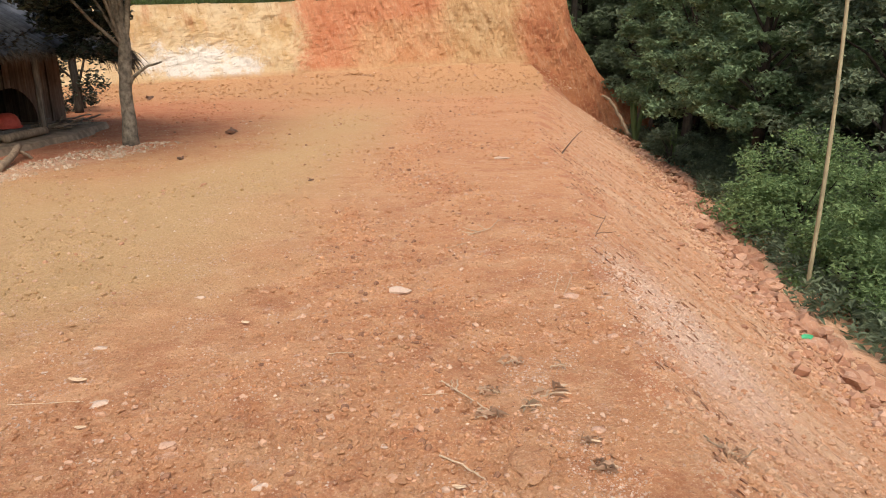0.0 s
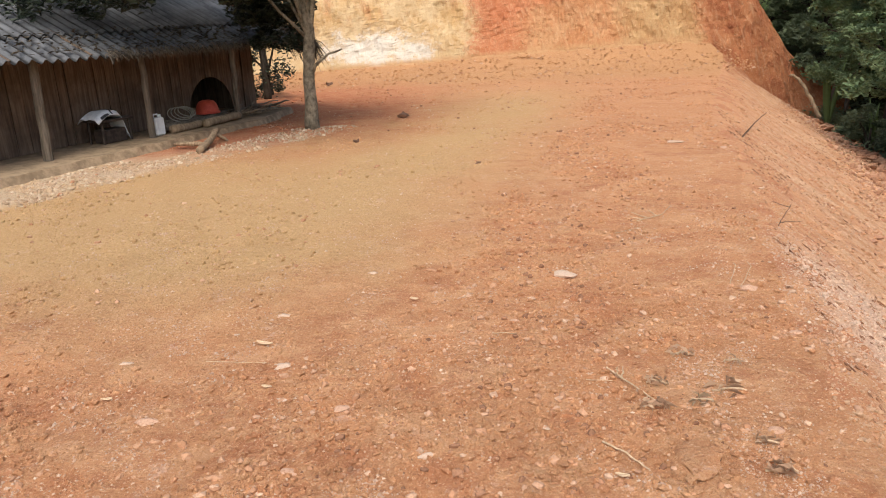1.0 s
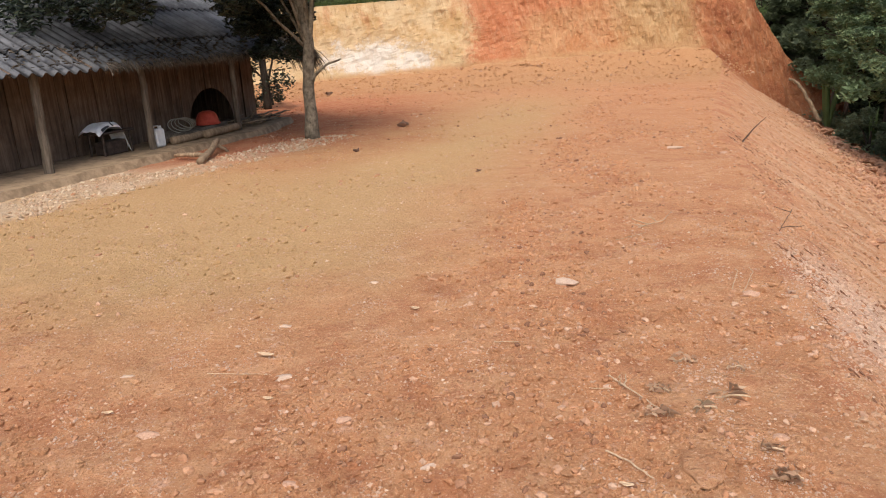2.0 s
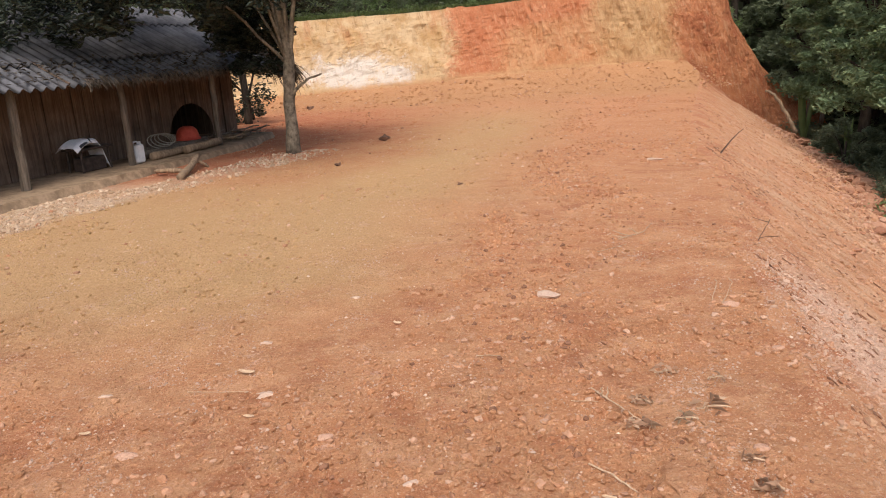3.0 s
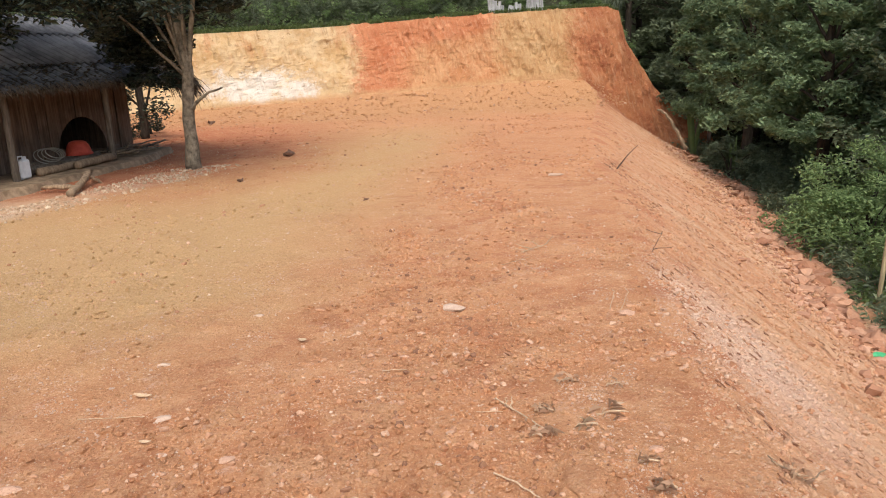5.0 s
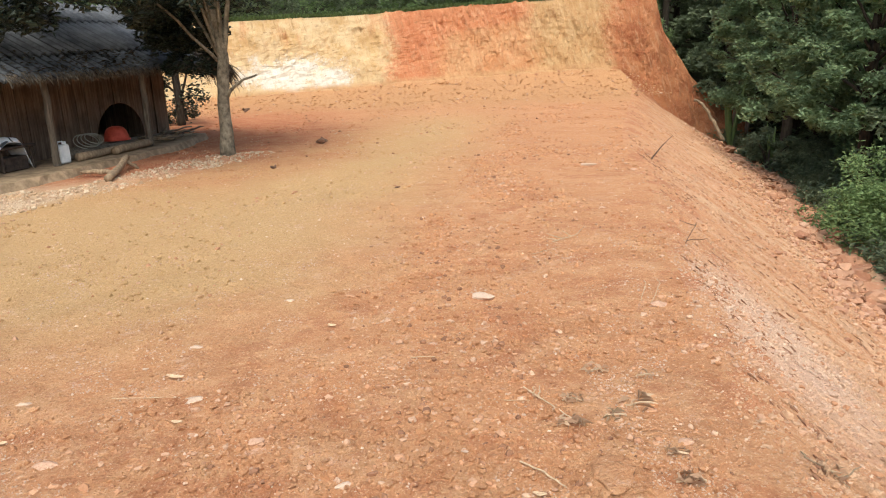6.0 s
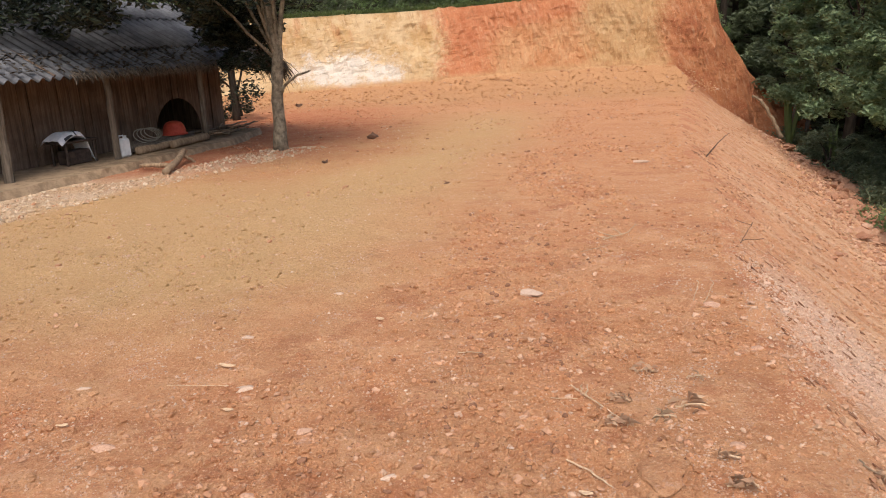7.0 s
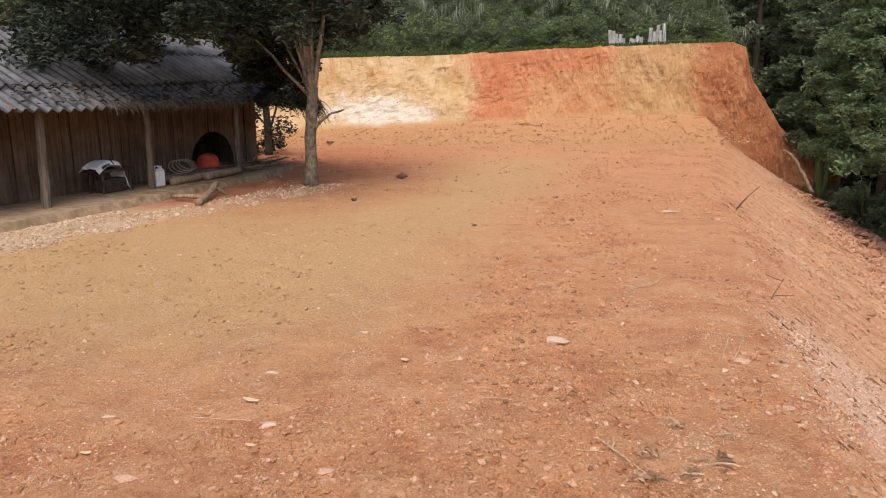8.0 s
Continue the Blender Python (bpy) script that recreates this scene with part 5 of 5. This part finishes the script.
def red_basin():
    at = hut_at(5.55, -0.56, z0 + 0.21)
    top = thing("red_basin", at, "red plastic basin turned upside down on the logs", "basin")
    prof = ((0.33, 0.0), (0.335, 0.03), (0.30, 0.05), (0.285, 0.14), (0.25, 0.24), (0.19, 0.31), (0.10, 0.345), (0.0, 0.35))
    bm = bmesh.new()
    rings = []
    for r, z in prof[:-1]:
        rings.append([bm.verts.new((r * math.cos(k * math.pi / 12), r * math.sin(k * math.pi / 12), z)) for k in range(24)])
    for r0, r1 in zip(rings[:-1], rings[1:]):
        for k in range(24):
            bm.faces.new((r0[k], r0[(k + 1) % 24], r1[(k + 1) % 24], r1[k]))
    bm.faces.new(rings[-1])
    part("bowl", bm, M_REDCLOTH, top, smooth=True)


red_basin()


def rope_coil():
    at = hut_at(4.35, -0.75, z0 + 0.33)
    top = thing("rope_coil", at, "loose coil of pale cane hung over the logs", "rope")
    for k in range(4):
        pts = []
        r = 0.30 - 0.03 * k
        for i in range(26):
            w = 2 * math.pi * i / 24
            p = AX * (r * 1.25 * math.cos(w) + 0.05 * k) + NX * (0.30 + 0.04 * k - 0.14 * math.sin(w)) + Vector((0, 0, r * 0.55 * math.sin(w) + 0.02 * k))
            pts.append(p)
        bm = bmesh.new()
        bm_tube(bm, pts, [0.011] * len(pts), 6)
        part("loop", bm, M_ROPE, top, smooth=True)


rope_coil()


def firewood():
    rng = random.Random(31)
    for k in range(26):
        a, w = rng.uniform(6.4, 8.4), rng.uniform(-0.75, 0.25)
        z = (FLOOR_Z if w < 0.2 else 0.1) + 0.03 + 0.015 * (k % 14)
        ang = rng.gauss(0.1, 0.5)
        d = AX * math.cos(ang) + NX * math.sin(ang)
        L = rng.uniform(0.5, 1.1)
        p = hut_at(a, w, z)
        log_thing("stick", [p - d * L / 2, p + d * L / 2 + Vector((0, 0, rng.uniform(-0.02, 0.06)))], rng.uniform(0.015, 0.035), rng.uniform(0.010, 0.025),
                  "grey firewood stick on the pile by the gable", rng.choice((M_POST, M_LOG, M_BARK)), k, 0.04, 6, "firewood", "firewood pile")


firewood()


# ---- dead wood and dry weeds on the yard ----
def on(u, v, up=0.0):
    return Vector((u, v, surface_z(u, v) + up))


def twig(pts, r0, r1, label, seed, forks=0, mat=None):
    at = Vector(pts[0])
    top = thing("twig", at, label, "twig")
    line = bent(rel(pts, at), 5, 0.010, seed)
    bm = bmesh.new()
    bm_tube(bm, line, np.linspace(r0, r1, len(line)) * 0.55, 6, 0.1, seed)
    part("stem", bm, mat or M_TWIG, top)
    rng = random.Random(seed)
    for k in range(forks):
        p = line[rng.randrange(1, len(line) - 1)]
        e = p + Vector((rng.uniform(-0.25, 0.25), rng.uniform(-0.2, 0.2), rng.uniform(0.02, 0.10)))
        bm = bmesh.new()
        bm_tube(bm, bent([p, e], 4, 0.02, k), np.linspace(r1, r1 * 0.5, 5), 5)
        part("side_twig", bm, mat or M_TWIG, top)
    return top


twig([on(1.10, 4.62, 0.02), on(1.22, 4.30, 0.03), on(1.33, 4.08, 0.02)], 0.011, 0.008, "bent dry twig among withered weeds", 1, 2)
twig([on(0.86, 3.64, 0.015), on(0.97, 3.49, 0.03), on(1.06, 3.34, 0.015)], 0.011, 0.010, "pale peeled twig on the yard", 2)
twig([on(0.92, 4.45, 0.015), on(1.10, 4.40, 0.02)], 0.006, 0.004, "thin straw-coloured twig on the yard", 3)
twig([on(2.34, 8.54, 0.015), on(2.70, 8.72, 0.05), on(2.95, 9.2, 0.02)], 0.014, 0.008, "curved dry branch on the yard", 4, 3)
twig([on(4.03, 8.40, 0.01), on(4.22, 8.65, 0.14), on(4.35, 8.8, 0.24)], 0.010, 0.006, "broken twig sticking out of the slope", 5, 3, M_BROWNSTICK)
twig([on(6.45, 15.6, 0.0), Vector((6.76, 15.78, 0.06)), Vector((7.08, 15.95, 0.26))], 0.034, 0.012, "dark stick jutting from the slope's edge", 6, 1, M_BROWNSTICK)
twig([on(2.62, 6.25, 0.01), on(2.74, 6.45, 0.12), on(2.82, 6.7, 0.06)], 0.008, 0.005, "thin curled root by a red stone", 7)
twig([on(2.70, 6.2, 0.01), on(2.86, 6.38, 0.13), on(2.92, 6.62, 0.08)], 0.008, 0.005, "thin curled root by a red stone", 8)
twig([on(-1.95, 5.05, 0.01), on(-1.45, 4.95, 0.015)], 0.006, 0.004, "thin brown twig lying on the yard", 9)
twig([on(2.62, 3.54, 0.01), on(2.72, 3.44, 0.03), on(2.80, 3.34, 0.015)], 0.010, 0.008, "dark dry stem on the slope", 10, 2, M_LOG)
twig([on(0.32, 5.36, 0.01), on(0.52, 5.32, 0.02)], 0.008, 0.006, "short brown twig on the yard", 12)
twig([on(1.95, 8.05, 0.01), on(2.35, 8.25, 0.02)], 0.007, 0.005, "thin pale twig on the yard", 13)


def weed_clump(u, v, size, n, label, seed, mat):
    rng = np.random.default_rng(seed)
    size *= 1.15
    top = thing("weed_clump", on(u, v), label, "dry weeds")
    heading = rng.uniform(0, 6.28, n)
    c = np.stack([np.cos(heading), np.sin(heading), np.zeros(n)], 1) * (size * rng.uniform(0.2, 0.9, n))[:, None]
    for row, (x, y, _) in zip(c, c.copy()):
        row[2] = 0.02 + size * 0.35 * rng.random() * (1 - math.hypot(x, y) / size * 0.6)
    vv, ff = leaf_arrays(c, size * 0.8, rng, 0.12, 0.0, 0.7, 0.25, heading + rng.normal(0, 0.9, n))
    mesh_object("leaves", vv, ff, mat, top)
    bm = bmesh.new()
    bm_tube(bm, bent([(-size * 0.8, 0.1 * size, 0.01), (0, 0, 0.03), (size * 0.8, -0.2 * size, 0.02)], 3, 0.02, seed), [0.007] * 7, 5)
    part("stem", bm, M_TWIG, top)


M_WITHERED = mat_leaf("withered_leaves", (0.42, 0.245, 0.145), (0.64, 0.45, 0.29), 0.9, 0.1)
M_GREYGREEN = mat_leaf("grey_green_leaves", (0.32, 0.205, 0.120), (0.48, 0.35, 0.22), 0.85, 0.1)
weed_clump(1.62, 4.12, 0.08, 12, "curled grey-green withered leaf tuft", 2, M_GREYGREEN)
weed_clump(1.86, 4.27, 0.12, 10, "withered pale leaf on a stem", 3, M_WITHERED)
weed_clump(1.30, 4.05, 0.09, 26, "withered brown weeds on the yard", 4, M_WITHERED)
weed_clump(1.40, 4.38, 0.08, 22, "withered brown weeds on the yard", 5, M_WITHERED)
weed_clump(1.82, 3.58, 0.07, 14, "flattened grey weeds on the yard", 6, M_WITHERED)
weed_clump(1.78, 3.30, 0.09, 20, "flattened dry weeds at the slope's edge", 7, M_WITHERED)
weed_clump(2.72, 3.44, 0.10, 26, "withered dark weeds on the slope", 8, M_WITHERED)
weed_clump(1.72, 4.85, 0.09, 12, "small withered weed tuft", 9, M_WITHERED)
weed_clump(2.05, 4.7, 0.07, 8, "small withered weed tuft", 10, M_WITHERED)


def chip(u, v, w, d, seed):
    """A curled flake of bark or dry leaf."""
    rng = random.Random(seed)
    bm = bmesh.new()
    rows = []
    for i in range(6):
        t = i / 5 - 0.5
        half = d * (1 - 2.6 * t * t) * 0.5
        rows.append([bm.verts.new((t * w, k * half, 0.012 + 0.08 * w * (k * k) + 0.3 * w * t * t + rng.uniform(-0.003, 0.003))) for k in (-1, -0.3, 0.4, 1)])
    for r0, r1 in zip(rows[:-1], rows[1:]):
        for k in range(3):
            bm.faces.new((r0[k], r0[k + 1], r1[k + 1], r1[k]))
    ob = part("bark_flake", bm, M_TWIG, None)
    ob.modifiers.new("thick", "SOLIDIFY").thickness = 0.006
    ob.matrix_world = Matrix.Translation(on(u, v, 0.004)) @ Euler((0, 0, rng.uniform(-0.6, 0.6))).to_matrix().to_4x4()
    tagged(ob, "pale curled flake of bark on the yard", "bark")


for k, (u, v, w, d) in enumerate(((-1.54, 5.29, 0.15, 0.045), (-1.36, 4.55, 0.08, 0.035), (-2.5, 4.5, 0.08, 0.035), (0.9, 3.3, 0.08, 0.035), (-0.35, 6.2, 0.08, 0.05))):
    chip(u, v, w, d, k * 2 + 1)

# ---- things by the slope's foot ----
log_thing("dead_log", [(15.30, 29.6, -1.95), (14.95, 29.9, -1.15), (14.55, 30.2, -0.42), (14.20, 30.3, -0.25)], 0.09, 0.05, "pale dead log leaning on the slope's foot", M_LOG, 7, 0.06)


def bamboo_pole():
    foot, tip = Vector((10.55, 12.1, surface_z(10.55, 12.1) - 0.2)), Vector((10.56, 12.2, 4.4))
    top = thing("bamboo_pole", foot, "tall pale bamboo pole leaning beside the bush", "pole")
    bm = bmesh.new()
    line = [Vector((0, 0, 0)).lerp(tip - foot, k / 16) + Vector((0.10 * math.sin(k / 16 * 3.1), 0, 0)) for k in range(17)]
    bm_tube(bm, line, np.linspace(0.047, 0.032, 17), 10)
    culm = part("culm", bm, M_BAMBOO, top, smooth=True)
    for k in range(1, 16):
        bm = bmesh.new()
        d = (line[k + 1] - line[k - 1]).normalized() * 0.012
        r = 0.050 - 0.0010 * k
        bm_tube(bm, [line[k] - d, line[k] + d], [r, r], 10)
        part("node", bm, M_BAMBOO, culm)
    # cord with rags running off from the pole
    a = foot + line[13]
    b = a + Vector((2.6, -0.6, 0.75))
    cord = tagged(empty("cord", Matrix.Translation(a)), "thin cord with white rags tied to the pole", "cord")
    pts = [Vector((0, 0, 0)).lerp(b - a, k / 10) + Vector((0, 0, -0.16 * math.sin(math.pi * k / 10))) for k in range(11)]
    bm = bmesh.new()
    bm_tube(bm, pts, [0.008] * 11, 5)
    part("line", bm, M_ROPE, cord)
    for k in (3, 6, 8):
        bm = bmesh.new()
        p = pts[k]
        L = 0.18 + 0.08 * (k % 3)
        vs = [[bm.verts.new(p + Vector((0.03 * q + 0.02 * math.sin(i * 1.3), 0.02 * q * math.cos(i), -L * i / 5))) for q in (-1, 1)] for i in range(6)]
        for r0, r1 in zip(vs[:-1], vs[1:]):
            bm.faces.new((r0[0], r0[1], r1[1], r1[0]))
        part("rag", bm, M_WHITE, cord)


bamboo_pole()


def spear_plant(u, v, h, n, label, seed):
    rng = random.Random(seed)
    z = surface_z(u, v) if v < FOOT_V else 0
    top = thing("spear_plant", (u, v, z), label, "plant")
    for k in range(n):
        lean = Vector((rng.uniform(-0.25, 0.25), rng.uniform(-0.2, 0.2), 1)).normalized()
        L = h * rng.uniform(0.7, 1.0)
        bm = bmesh.new()
        rows = []
        for i in range(9):
            t = i / 8
            w = 0.05 * math.sin(math.pi * (0.12 + 0.88 * t) ** 0.9) * h / 1.6 + 0.006
            p = lean * L * t + Vector((0.25 * t * t * lean.x, 0, -0.1 * t * t))
            rows.append([bm.verts.new(p + Vector((-w, 0.3 * w, 0))), bm.verts.new(p + Vector((0, -0.25 * w, 0))), bm.verts.new(p + Vector((w, 0.3 * w, 0)))])
        for r0, r1 in zip(rows[:-1], rows[1:]):
            for q in (0, 1):
                bm.faces.new((r0[q], r0[q + 1], r1[q + 1], r1[q]))
        ob = part("blade", bm, M_SPEAR, top, smooth=True)
        ob.modifiers.new("thick", "SOLIDIFY").thickness = 0.006


spear_plant(15.9, 26.8, 2.5, 2, "tall pale green spear-leaved plant by the rocks", 3)
spear_plant(16.45, 31.2, 3.4, 5, "broad light-green spear leaves at the wood's edge", 4)


def thin_trunks():
    for k, (u, v, du, h) in enumerate(((18.3, 34.6, 0.5, 3.6), (18.8, 34.2, 0.9, 3.9), (19.2, 35.0, 0.2, 4.2))):
        p = Vector((u, v, hill_z(u, v) - 1.2))
        log_thing("sapling", [p, p + Vector((du * 0.3, 0, h * 0.5)), p + Vector((du, 0, h))], 0.07, 0.04, "thin bare pale trunk at the wood's edge", M_POST, 40 + k, 0.05, 7, "tree")


thin_trunks()

ob = new("plastic_scrap", stone_mesh("plastic_scrap", 7, M_GREENBIT, 0.5, 2, 0.3))
ob.matrix_world = Matrix.LocRotScale(on(8.05, 9.0, 0.05), Euler((0.3, 0.2, 0.4)), (0.34, 0.18, 0.22))
tagged(ob, "crumpled scrap of green plastic between the rocks", "plastic")


def pale_fence():
    """Bleached boards standing on top of the bank."""
    rng = random.Random(77)
    for u0, u1, h0, h1 in ((8.45, 9.3, 0.75, 0.50), (9.5, 10.2, 0.35, 0.60), (10.45, 11.35, 0.90, 1.05)):
        v = CREST_V + 0.55
        z = hill_z((u0 + u1) / 2, v) - 0.05
        top = thing("board_screen", ((u0 + u1) / 2, v, z), "upright screen of bleached pale boards on the bank", "fence", "pale board screens")
        n = max(3, round((u1 - u0) / 0.17))
        for k in range(n):
            x = -(u1 - u0) / 2 + (k + 0.5) * (u1 - u0) / n
            h = (h0 + (h1 - h0) * k / n) * rng.uniform(0.7, 1.15)
            bm = bmesh.new()
            bm_box(bm, (0.16, 0.02, h + 0.2), (x, rng.uniform(-0.02, 0.02), h / 2 - 0.1), 0.004, Euler((0, rng.uniform(-0.10, 0.10), 0)).to_matrix().to_4x4())
            part("board", bm, M_PALEWOOD, top)
        bm = bmesh.new()
        bm_box(bm, (u1 - u0, 0.03, 0.05), (0, 0.04, h0 * 0.45), 0.005)
        part("rail", bm, M_PALEWOOD, top)
    log_thing("pale_beam", [(11.9, CREST_V + 1.1, hill_z(11.9, CREST_V + 1.1) + 0.06), (13.0, CREST_V + 1.0, hill_z(13.0, CREST_V + 1.0) + 0.06)], 0.05, 0.05, "pale beam lying on top of the bank", M_PALEWOOD, 9)


pale_fence()
